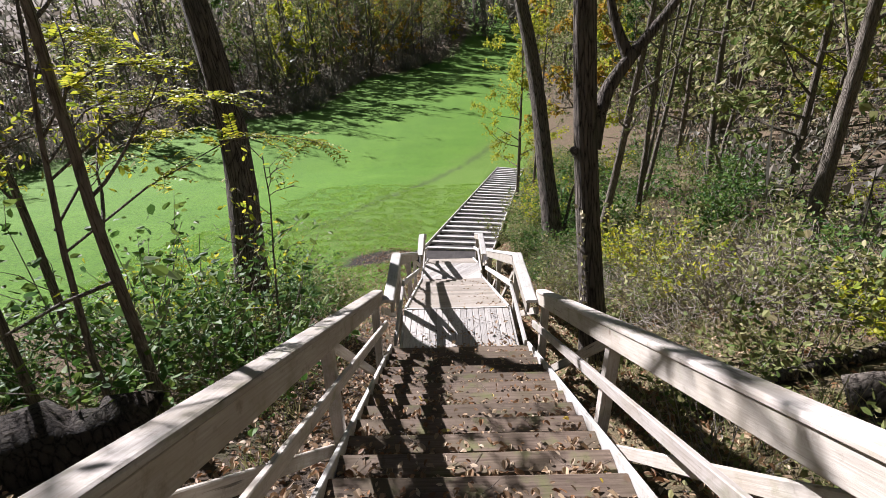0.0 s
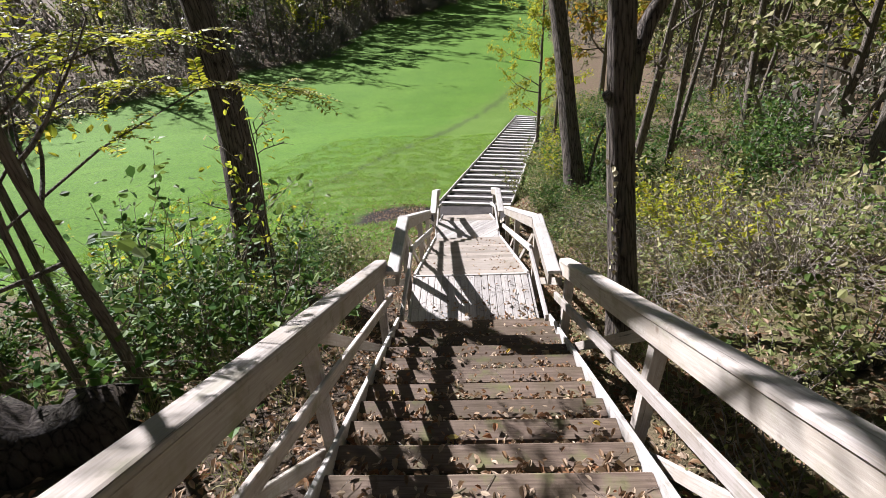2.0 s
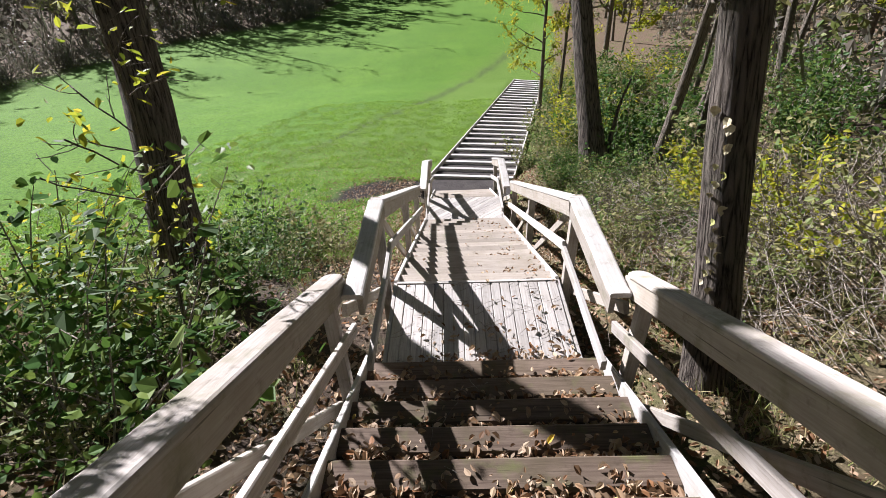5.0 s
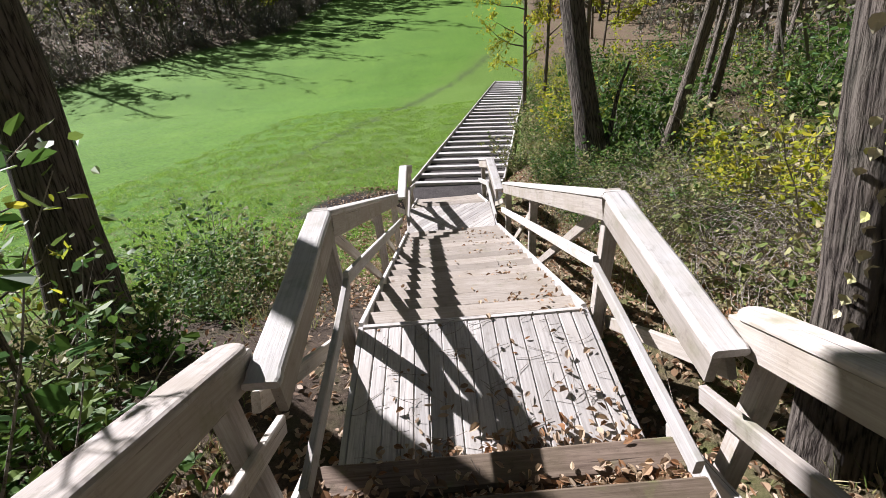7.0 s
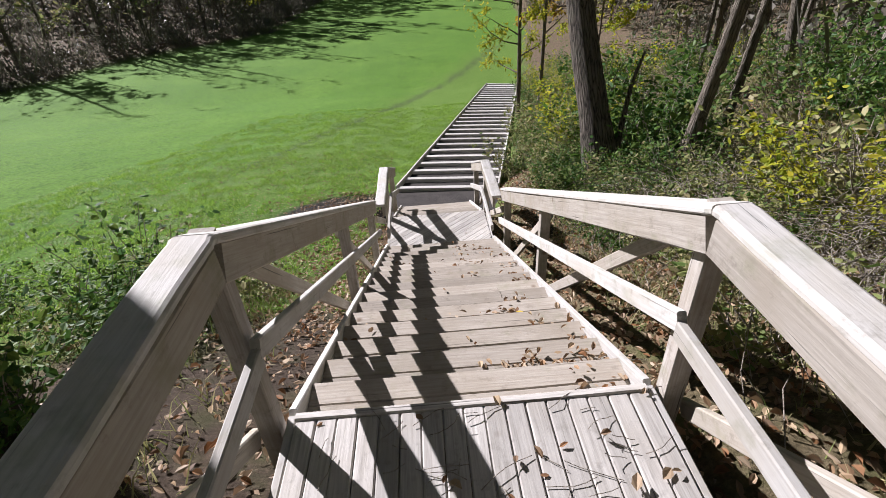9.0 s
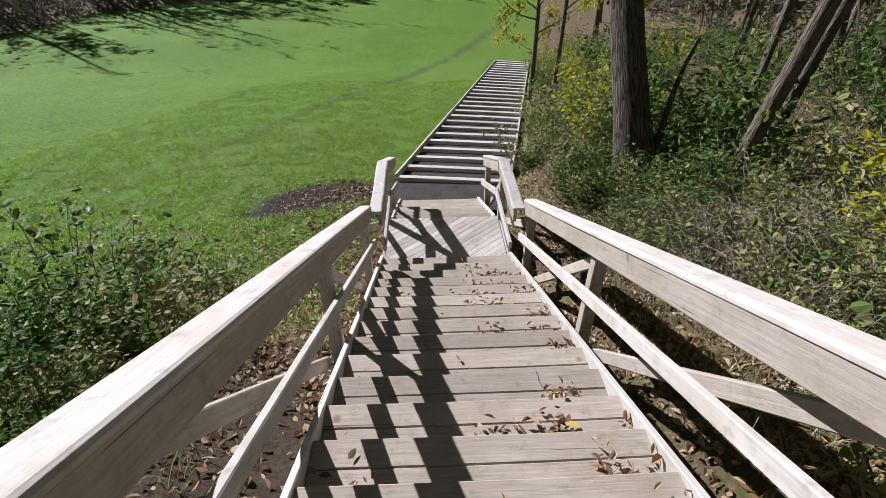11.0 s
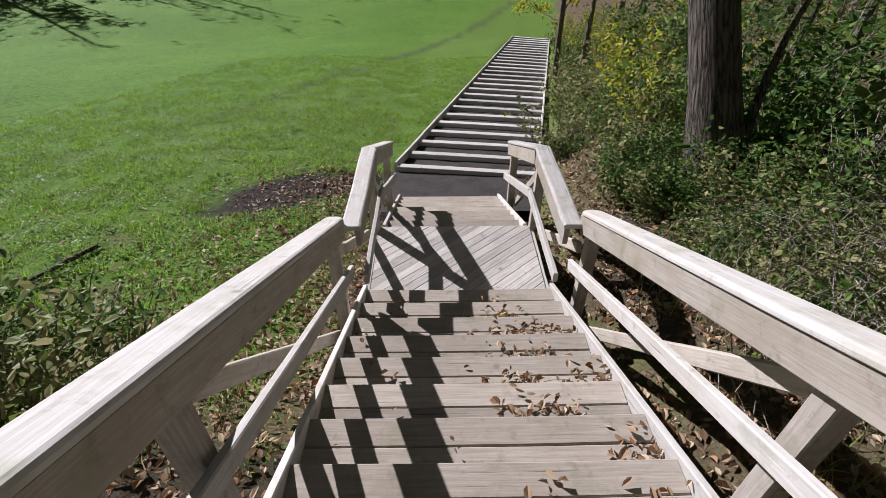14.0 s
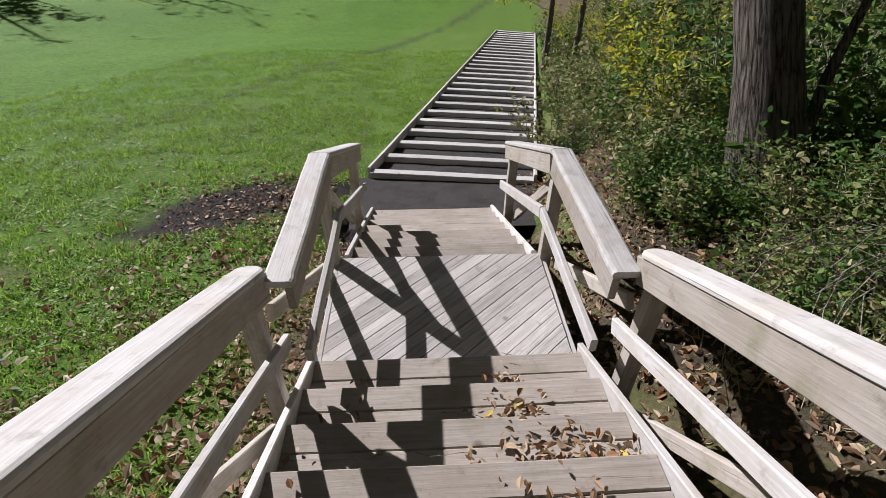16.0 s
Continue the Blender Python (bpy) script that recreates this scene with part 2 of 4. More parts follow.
def board_mesh(name, length, w, h, mat, worn=0.006):
    """A board along x with eased long edges; alike boards share one mesh."""
    key = (round(length, 3), w, h, mat.name)
    if key not in BOARDS:
        c = min(worn, h * 0.3)
        a, b = w / 2, h / 2
        ring = [(-a + c, -b), (a - c, -b), (a, -b + c), (a, b - c), (a - c, b), (-a + c, b), (-a, b - c), (-a, -b + c)]
        verts, faces = [], []
        cuts = [-0.5, -0.17, 0.17, 0.5]
        for k, u in enumerate(cuts):
            bow = 0.0025 * math.sin(k * 2.1 + length * 5)
            verts += [(u * length, y + bow, z + bow * 0.5) for y, z in ring]
        for k in range(3):
            for q in range(8):
                i, j = k * 8 + q, k * 8 + (q + 1) % 8
                faces.append((i, j, j + 8, i + 8))
        faces.append(tuple(reversed(range(8))))
        faces.append(tuple(range(24, 32)))
        BOARDS[key] = mesh_from(name, verts, faces, mat)
    return BOARDS[key]


def board(name, p, q, w, h, mat, parent, up=(0, 0, 1), label="", worn=0.006):
    """A board from p to q, w wide across and h thick along up."""
    p, q = Vector(p), Vector(q)
    x = (q - p).normalized()
    y = Vector(up).cross(x).normalized()
    z = x.cross(y)
    m = Matrix.Translation((p + q) / 2) @ Matrix((x, y, z)).transposed().to_4x4()
    ob = new(name, board_mesh(name, (q - p).length, w, h, mat, worn))
    return tagged(put(ob, m, parent), label)


# the lie of the land
YS = [-60, -12, -9, -7.0, -1.1, 0.0, 4.5, 5.7, 7.67, 9.0, 27, 40, 60, 92, 150, 300, 900]
ZS = [16, 4.9, 3.4, 2.45, -0.46, -0.6, -2.68, -2.92, -3.22, -3.42, -5.80, -6.15, -6.15, -5.6, 1, 22, 60]
LEFT_Y = [-60, 0, 26, 38, 46, 51.7, 55.5, 68, 83, 92, 104, 140]
LEFT_X = [-32, -35, -34, -32.5, -28, -20.5, -16, -15.4, -14, -6, 2, 9]
RIGHT_Y = [-60, 5, 8, 9.2, 24, 30, 45, 92, 140]
RIGHT_X = [0.95, 0.95, 1.25, 1.75, 5.6, 6.6, 9.5, 16, 22]


def left_woods(x, y):
    return np.interp(y, LEFT_Y, LEFT_X) - x


def right_woods(x, y):
    return x - np.interp(y, RIGHT_Y, RIGHT_X)


def land(x, y):
    z = float(np.interp(y, YS, ZS))
    near = max(0.0, min(1.0, (30 - y) / 20))
    r = max(0.0, float(right_woods(x, y)))
    bank = (0.75 + 0.6 * max(0.0, min(1.0, (y - 1) / 3))) * (1 - math.exp(-r / 2.0)) * near + 0.035 * r * min(1.0, max(0.0, (r - 4) / 8))
    hill = 0.10 * max(0.0, r - 10)
    l = max(0.0, float(left_woods(x, y)))
    hill = min(45.0, hill + 0.10 * l)
    side = 0.0
    if x < -1:
        side = 0.22 * (1 - math.exp((x + 1) / 1.5)) * near - 0.02 * max(0.0, -x - 4)
    bump_ = 0.05 * noise.noise((x * 0.7, y * 0.7, 0)) + 0.12 * noise.noise((x * 0.11, y * 0.11, 3))
    on_path = min(1.0, max(0.0, (abs(x) - 0.9) / 1.0)) if y < 9 else 1.0
    return z + bank + hill + side + bump_ * on_path


# the timber path: its two edges, near end and far end


def path_edge(side, u):
    a, b = ((-0.88, 9.0), (3.62, 26.5)) if side < 0 else ((1.50, 8.7), (5.30, 26.0))
    return Vector((a[0] + (b[0] - a[0]) * u, a[1] + (b[1] - a[1]) * u, -3.28 + (-5.65 + 3.28) * u))


def path_side(x, y):
    """Metres inside the timber path, negative outside."""
    u = (y - 8.9) / 17.7
    if u < -0.1 or u > 1.0:
        return -9.0
    l, r = path_edge(-1, u).x, path_edge(1, u).x
    return min(x - l, r - x)


def spaced(lo, hi, mid_lo, mid_hi, step, growth):
    out = list(np.arange(mid_lo, mid_hi, step))
    d, v = step, out[-1]
    while v < hi:
        d *= growth
        v += d
        out.append(min(v, hi))
    d, v = step, out[0]
    while v > lo:
        d *= growth
        v -= d
        out.insert(0, max(v, lo))
    return out


def build_ground():
    xs = spaced(-500, 500, -7, 7, 0.16, 1.09)
    ys = spaced(-200, 900, -8, 16, 0.16, 1.06)
    verts, cover = [], []
    for y in ys:
        for x in xs:
            z = land(x, y)
            ins = path_side(x, y)
            if ins > -0.05:
                z -= 0.16
            verts.append((x, y, z))
            n = noise.noise((x * 0.9, y * 0.9, 9)) + 0.6 * noise.noise((x * 3.1, y * 3.1, 5))
            r = float(right_woods(x, y)) + n * 0.5
            litter = min(1.0, max(0.0, r / 0.6 + 0.5)) * (1.0 if y > 9 or r > 3 else 0.9)
            hill_left = min(1.0, max(0.0, (3.6 - 0.25 * (x + 1) * -1 - y + n * 0.9) / 1.5)) if x < 1 else 0.0
            litter = max(litter, hill_left, min(1.0, max(0.0, float(left_woods(x, y)) / 2 + 0.3 + n)))
            if -6.5 < x < -0.9 and 3 < y < 10:
                litter = max(litter, 0.8 * min(1.0, max(0.0, (noise.noise((x * 1.1, y * 1.1, 31)) + 0.5 * noise.noise((x * 3, y * 3, 32)) + 0.15 * (5.5 - y)) * 2.0)))
            if abs(x) < 1.6 and y < 7.3:
                litter = max(litter, min(1.0, (1.7 - abs(x)) * 1.6))
            mud_and_shade = min(1.0, max(0.0, 1.9 - 1.3 * math.hypot((x + 2.35 - 0.75 * (y - 8.0)) / 0.95, (y - 8.0) / 0.85) + n * 0.9))
            if 7.3 < y < 9.1 and abs(x) < 1.3:
                mud_and_shade = 1.0
            # bank: ground darkened to paint the deep shade between the bushes
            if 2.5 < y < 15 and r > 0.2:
                mud_and_shade = max(mud_and_shade, 0.7 * min(1.0, (r - 0.2) * 1.5) * min(1.0, (y - 2.5) / 1.5, (15 - y) / 3))
            # left of the stairs: patchy darker ground
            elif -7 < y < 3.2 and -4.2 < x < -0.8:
                mud_and_shade = max(mud_and_shade, min(0.65, max(0.0, 0.6 + n * 0.6)) * min(1.0, (x + 4.2) / 1.2, (y + 7) / 1.5))
            track = max(0.0, 1.2 - abs(x - (9.6 + (y - 20) * 0.5)) / 2.2) if 19 < y < 46 else 0.0
            if track > 0:
                litter = max(litter, min(1.0, track + 0.2))
            weed = min(1.0, max(0.0, 1 - (x - (-4.3 + (y - 13) * 0.40)) * -0.45 + n * 0.5)) if x < 8 else 0.3
            weed = weed * (1.0 if y > 9 else 0.6)
            rut = max(0.0, 1 - abs(x + 4.1 - (y - 15) * 0.42 + 0.3 * n) / 0.45) if 12 < y < 40 else 0.0
            cover.append((litter, min(1.0, mud_and_shade + 0.55 * rut), min(1.0, weed), 1.0))
    nx = len(xs)
    faces = [(j * nx + i, j * nx + i + 1, (j + 1) * nx + i + 1, (j + 1) * nx + i) for j in range(len(ys) - 1) for i in range(nx - 1)]
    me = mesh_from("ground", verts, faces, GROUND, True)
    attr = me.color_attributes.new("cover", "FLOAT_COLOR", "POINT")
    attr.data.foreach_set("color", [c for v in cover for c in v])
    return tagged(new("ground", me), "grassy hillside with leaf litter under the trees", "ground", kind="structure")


build_ground()

# stairs: heights of the walking line
RUN, SLOPE = 0.286, 0.483
HALF, WIDE = 0.775, 0.885
LAND_A = (-1.14, 0.0, 0.0)
LAND_B = (16 * RUN, 16 * RUN + 1.115, -2.21)
FOOT = LAND_B[1] + 7 * RUN


def walk_line(y):
    if y < LAND_A[0]:
        return (LAND_A[0] - y) * SLOPE
    if y < 0:
        return 0.0
    if y < LAND_B[0]:
        return -y * SLOPE
    if y < LAND_B[1]:
        return LAND_B[2]
    return LAND_B[2] - (y - LAND_B[1]) * SLOPE


def stair_flight(y0, z0, steps, drop, mat, boards, label, half):
    """Treads going down from the edge at y0, z0; the floor below is one rise under the last."""
    f = thing("stair_flight", (0, y0, z0), label, "stairs", "flights of the stairs")
    rise = drop / (steps + 1)
    y1, z1 = y0 + steps * RUN, z0 - drop
    for k in range(1, steps + 1):
        yb, z = y0 + (k - 1) * RUN, z0 - k * rise
        dz, dy = rng.uniform(-.003, .003), rng.uniform(-.004, .004)
        if boards == 2:
            tread = board("tread", (-half, yb + 0.070, z - 0.019 + dz), (half, yb + 0.070, z - 0.019), 0.1435, 0.038, mat, f)
            board("board", (-half, yb + 0.216, z - 0.019), (half, yb + 0.216 + dy, z - 0.019 + dz), 0.1435, 0.038, mat, tread)
        else:
            tread = board("tread", (-half, yb + 0.192, z - 0.045 + dz), (half, yb + 0.192 + dy, z - 0.045), 0.185, 0.09, mat, f, worn=0.016)
            board("fill_board", (-half, yb + 0.05, z - 0.06), (half, yb + 0.05, z - 0.06 + dz), 0.11, 0.04, mat, tread)
    for s in (-1, 1):
        board("stringer", (s * (half + 0.021), y0 - 0.02, z0 - 0.105), (s * (half + 0.021), y1 + 0.02, z1 + rise - 0.105), 0.038, 0.235, WOOD_RAIL, f)
    return f


stair_flight(LAND_A[0] - 24 * RUN, 24 * RUN * SLOPE, 24, 24 * RUN * SLOPE, WOOD_OLD, 1, "dark brown timber steps with leaves behind each tread", WIDE)
stair_flight(0, 0, 16, 2.21, WOOD_TREAD, 2, "weathered wooden steps with two-board treads", HALF)
stair_flight(LAND_B[1], LAND_B[2], 7, 1.01, WOOD_TREAD, 2, "short weathered wooden steps down to bare soil", 0.715)


def frame_under(f, y0, y1, z):
    for s in (-1, 1):
        board("rim_joist", (s * (HALF + 0.022), y0, z - 0.11), (s * (HALF + 0.022), y1, z - 0.11), 0.038, 0.20, WOOD_RAIL, f)
    board("rim_joist", (-HALF, y1 - 0.05, z - 0.145), (HALF, y1 - 0.05, z - 0.145), 0.038, 0.19, WOOD_DECK, f)
    board("rim_joist", (-HALF, y0 + 0.05, z - 0.145), (HALF, y0 + 0.05, z - 0.145), 0.038, 0.19, WOOD_DECK, f)


def landing_straight():
    y0, y1, z = LAND_A
    f = thing("landing", (0, (y0 + y1) / 2, z), "weathered grey landing of narrow lengthwise planks", "landing")
    n = 17
    w = 2 * HALF / n
    for i in range(n):
        x = -HALF + (i + 0.5) * w
        board("plank", (x, y0 + 0.005, z - 0.019 + rng.uniform(-.002, .002)), (x + rng.uniform(-.002, .002), y1 - 0.045, z - 0.019), 0.0885 + rng.uniform(-.002, .001), 0.038, WOOD_DECK, f)
    board("edge_board", (-HALF, y1 - 0.02, z - 0.012), (HALF, y1 - 0.02, z - 0.012), 0.04, 0.04, WOOD_DECK, f)
    frame_under(f, y0, y1, z)


def clip(poly, inside, cross):
    out = []
    for a, b in zip(poly, poly[1:] + poly[:1]):
        if inside(a):
            out.append(a)
        if inside(a) != inside(b):
            out.append(cross(a, b))
    return out


def landing_diagonal():
    y0, y1, z = LAND_B
    f = thing("landing", (0, (y0 + y1) / 2, z), "weathered grey landing of planks laid diagonally", "landing")
    d, n, w = Vector((0.74, 0.67)).normalized(), None, 0.089
    n = Vector((-d.y, d.x))
    box = [("x", -HALF, 1), ("x", HALF, -1), ("y", y0 + 0.0, 1), ("y", y1 - 0.012, -1)]
    mid = Vector((0, (y0 + y1) / 2))
    for k in range(-14, 15):
        c = mid + n * k * w
        h = n * (w / 2 - 0.002 - rng.random() * 0.0015)
        poly = [c - d * 2 - h, c + d * 2 - h, c + d * 2 + h, c - d * 2 + h]
        for ax, v, s in box:
            i = 0 if ax == "x" else 1
            poly = clip(poly, lambda a: (a[i] - v) * s > 0, lambda a, b: a + (b - a) * ((v - a[i]) / (b[i] - a[i]))) if poly else poly
        if len(poly) < 3:
            continue
        at = sum(poly, Vector((0, 0))) / len(poly)
        m = Matrix.Translation((at.x, at.y, z)) @ Matrix.Rotation(math.atan2(d.y, d.x), 4, "Z")
        inv = m.inverted()
        bm = bmesh.new()
        lift = rng.uniform(-.002, .002)
        loc = [inv @ Vector((p.x, p.y, z)) for p in poly]
        top = [bm.verts.new((v.x, v.y, lift)) for v in loc]
        low = [bm.verts.new((v.x, v.y, -0.038)) for v in loc]
        bm.faces.new(top)
        bm.faces.new(low[::-1])
        for a in range(len(top)):
            b = (a + 1) % len(top)
            bm.faces.new((top[a], low[a], low[b], top[b]))
        part("plank", bm, WOOD_DECK, f, m=m)
    frame_under(f, y0, y1, z)


landing_straight()
landing_diagonal()

# railings
CAP_W = 0.14


def cap_board(p, q, mat, parent, up, rounded):
    """The handrail's flat top board: soft long edges, and worn round corners at its free ends."""
    p, q = Vector(p), Vector(q)
    x = (q - p).normalized()
    y = Vector(up).cross(x).normalized()
    m = Matrix.Translation((p + q) / 2) @ Matrix((x, y, x.cross(y))).transposed().to_4x4()
    half, a, b = (q - p).length / 2, CAP_W / 2, 0.019
    ease = [(0, 0.055), (0.007, 0.032), (0.02, 0.016), (0.04, 0.005), (0.065, 0.0)]
    stops = [(-half + e, c if rounded[0] else 0.0) for e, c in ease] + [(half * u, 0.0) for u in (-0.6, -0.2, 0.2, 0.6)] + [(half - e, c if rounded[1] else 0.0) for e, c in reversed(ease)]
    verts, faces = [], []
    for k, (u, cut) in enumerate(stops):
        w = a - cut
        bow = 0.003 * math.sin(k * 1.7 + half)
        verts += [(u, s_ * (w - dx) + bow, z) for s_, dx, z in ((-1, 0.010, -b), (1, 0.010, -b), (1, 0.0, -b + 0.008), (1, 0.0, b - 0.016), (1, 0.005, b - 0.005), (1, 0.016, b), (-1, 0.016, b), (-1, 0.005, b - 0.005), (-1, 0.0, b - 0.016), (-1, 0.0, -b + 0.008))]
    for k in range(len(stops) - 1):
        for i in range(10):
            c, d = k * 10 + i, k * 10 + (i + 1) % 10
            faces.append((c, d, d + 10, c + 10))
    faces += [tuple(reversed(range(10))), tuple(range(len(verts) - 10, len(verts)))]
    return put(new("cap", mesh_from("cap", verts, faces, mat)), m, parent)


def railing(side, a, b, posts, braces, mid_drop=0.50, mat=WOOD_RAIL, rounded=(False, False), reach=0.0, label="weathered wooden handrail with posts and cross braces"):
    """a, b: the cap's inner edge at its ends as (y, z, distance from the middle of the stairs)."""
    (ya, za, xa), (yb, zb, xb) = a, b
    r = thing("railing", (side * (xa + xb + CAP_W) / 2, (ya + yb) / 2, land(side * 0.9, (ya + yb) / 2)), label, "railing", "stair railings")
    sl, sx = (zb - za) / (yb - ya), (xb - xa) / (yb - ya)
    up = Vector((0, -sl, 1)).normalized()

    def at(y, dz, out):
        return (side * (xa + (y - ya) * sx + out), y, za + (y - ya) * sl + dz)
    cap_board(at(ya, -0.019, CAP_W / 2), at(yb, -0.019, CAP_W / 2), mat, r, up, rounded)
    # fascia and braces take the wood with shade in its colour
    board("fascia", at(ya + 0.015, -0.115, 0.030), at(yb - 0.015, -0.115, 0.030), 0.038, 0.14, WOOD_SHADED, r, up)
    board("middle_rail", at(ya - reach, -mid_drop, 0.006), at(yb, -mid_drop, 0.006), 0.038, 0.088, mat, r, up)
    for y in posts:
        x, _, top = at(y, -0.045, 0.095)
        board("post", (x, y, land(x, y) - 0.15), (x, y, top), 0.088, 0.088, WOOD_TAN, r, (0, 1, 0))
    for (y_a, d_a), (y_b, d_b) in braces:
        board("brace", at(y_a, d_a, 0.160), at(y_b, d_b, 0.160), 0.038, 0.088, WOOD_SHADED, r)
    return r


def cross(posts):
    return [((a + 0.05, -0.13), (b - 0.05, -1.20)) for a, b in zip(posts, posts[1:])]


for side in (-1, 1):
    high = 0.04 if side < 0 else 0.0
    top = [-8.2, -5.75, -3.50, -1.38]
    railing(side, (-8.4, walk_line(-8.4) + 0.975 + high, 0.925), (-1.20, 1.005 + high, 0.925), top, cross(top), mat=WOOD_TAN, rounded=(False, True))
    railing(side, (-1.36, 0.955 + high, 0.79), (-0.10, 0.955 + high, 0.79), [-0.02], [((-1.28, -0.20), (-0.06, -1.06))], 0.54, reach=0.12)
    mid = [2.34, 4.32]
    railing(side, (-0.10, 0.955 + high, 0.79), (4.42, -1.19 - high, 0.835), mid, [((0.12, -0.07), (2.22, -1.08)), ((2.38, -0.24), (4.28, -1.15))], 0.50, rounded=(False, True))
    railing(side, (4.36, -1.27, 0.72), (5.60, -1.27, 0.72), [5.655], [((4.42, -0.25), (5.56, -0.94))], 0.50)
    railing(side, (5.60, -1.27, 0.72), (7.20, -1.975, 0.72), [7.14], [((5.70, -0.18), (7.10, -0.90))], 0.50)


# timber path across the grass
def timber_path():
    f = thing("timber_steps", (2.3, 17.6, land(2.3, 17.6)), "shallow steps of grey timbers filled with dark gravel", "steps")
    n = 27
    bm = bmesh.new()
    ring = []
    for k in range(61):
        u = k / 60
        l, r = path_edge(-1, u), path_edge(1, u)
        ring.append([bm.verts.new(l.lerp(r, i / 8) + Vector((0, 0, -0.085 + 0.012 * noise.noise((k * .9, i * .9, 1))))) for i in range(9)])
    for a, b in zip(ring, ring[1:]):
        for i in range(8):
            bm.faces.new((a[i], a[i + 1], b[i + 1], b[i]))
    part("gravel_bed", bm, GRAVEL, f, "dark packed gravel", m=Matrix())
    for k in range(n):
        u = k / (n - 1)
        l, r = path_edge(-1, u), path_edge(1, u)
        j = rng.uniform(-.012, .012)
        board("timber", l + Vector((0.03, j, -0.045)), r + Vector((-0.03, -j, -0.045)), 0.14, 0.11, WOOD_TIMBER, f, worn=0.012)
    for s in (-1, 1):
        for k in range(6):
            a, b = path_edge(s, k / 6), path_edge(s, (k + 1) / 6 - 0.001)
            board("edge_board", a + Vector((0, 0, -0.035)), b + Vector((0, 0, -0.035)), 0.045, 0.19, WOOD_TIMBER, f)


timber_path()
bm = bmesh.new()
grid = [[bm.verts.new((-1.0 + 2.4 * i / 10 + 0.1 * (j / 6) * (1 if i > 5 else -1), 7.45 + 1.5 * j / 6, -3.20 - 0.16 * j / 6 + 0.012 * noise.noise((i, j, 2)))) for i in range(11)] for j in range(7)]
for a, b in zip(grid, grid[1:]):
    for i in range(10):
        bm.faces.new((a[i], a[i + 1], b[i + 1], b[i]))
me = bpy.data.meshes.new("path")
bm.to_mesh(me)
bm.free()
me.materials.append(GRAVEL)
tagged(new("path", me), "dark bare soil between the steps", "path", kind="structure")


# plants
def tube(verts, faces, pts, radii, sides):
    start = len(verts)
    for i, (p, r) in enumerate(zip(pts, radii)):
        d = (pts[min(i + 1, len(pts) - 1)] - pts[max(i - 1, 0)]).normalized()
        a = d.orthogonal().normalized() if abs(d.z) < 0.95 else Vector((1, 0, 0))
        a = (a - d * a.dot(d)).normalized()
        b = d.cross(a)
        for k in range(sides):
            t = 2 * math.pi * k / sides
            rr = r * (1 + 0.07 * math.sin(3 * t + i * 0.6)) if sides > 6 else r
            verts.append(p + (a * math.cos(t) + b * math.sin(t)) * rr)
    for i in range(len(pts) - 1):
        for k in range(sides):
            q, w = start + i * sides + k, start + i * sides + (k + 1) % sides
            faces.append((q, w, w + sides, q + sides))
    faces.append(tuple(range(start + (len(pts) - 1) * sides, start + len(pts) * sides)))


def bough(R, p, d, length, steps, droop=0.0, wander=0.25):
    pts = [p.copy()]
    for _ in range(steps):
        d = (d + Vector((R.uniform(-1, 1), R.uniform(-1, 1), R.uniform(-1, 1))) * wander + Vector((0, 0, -droop))).normalized()
        pts.append(pts[-1] + d * length / steps)
    return pts


def add_leaf(verts, faces, p, d, side, size, fold=0.15, wide=0.42):
    """A pointed leaf of four triangles folded on its rib."""
    d, side = d.normalized(), side.normalized()
    up = d.cross(side).normalized() * size * fold
    i = len(verts)
    verts += [p, p + d * size * 0.5 + side * size * wide + up, p + d * size, p + d * size * 0.5 - side * size * wide + up]
    faces += [(i, i + 1, i + 2), (i, i + 2, i + 3)]


def add_oval(verts, faces, p, d, side, size, fold=0.15, wide=0.3):
    """A pointed oval leaf, curled along its length."""
    d, side = d.normalized(), side.normalized()
    up = d.cross(side).normalized() * size
    i = len(verts)
    verts += [p, p + d * size * 0.30 + side * size * wide * 0.85 + up * fold * 0.7, p + d * size * 0.68 + side * size * wide * 0.75 + up * fold,
              p + d * size + up * fold * 0.4, p + d * size * 0.68 - side * size * wide * 0.75 + up * fold, p + d * size * 0.30 - side * size * wide * 0.85 + up * fold * 0.7]
    faces += [(i, i + 1, i + 2, i + 3), (i, i + 3, i + 4, i + 5)]


def rand_dir(R, flat=1.0):
    return Vector((R.gauss(0, 1), R.gauss(0, 1), R.gauss(0, 1) * flat)).normalized()


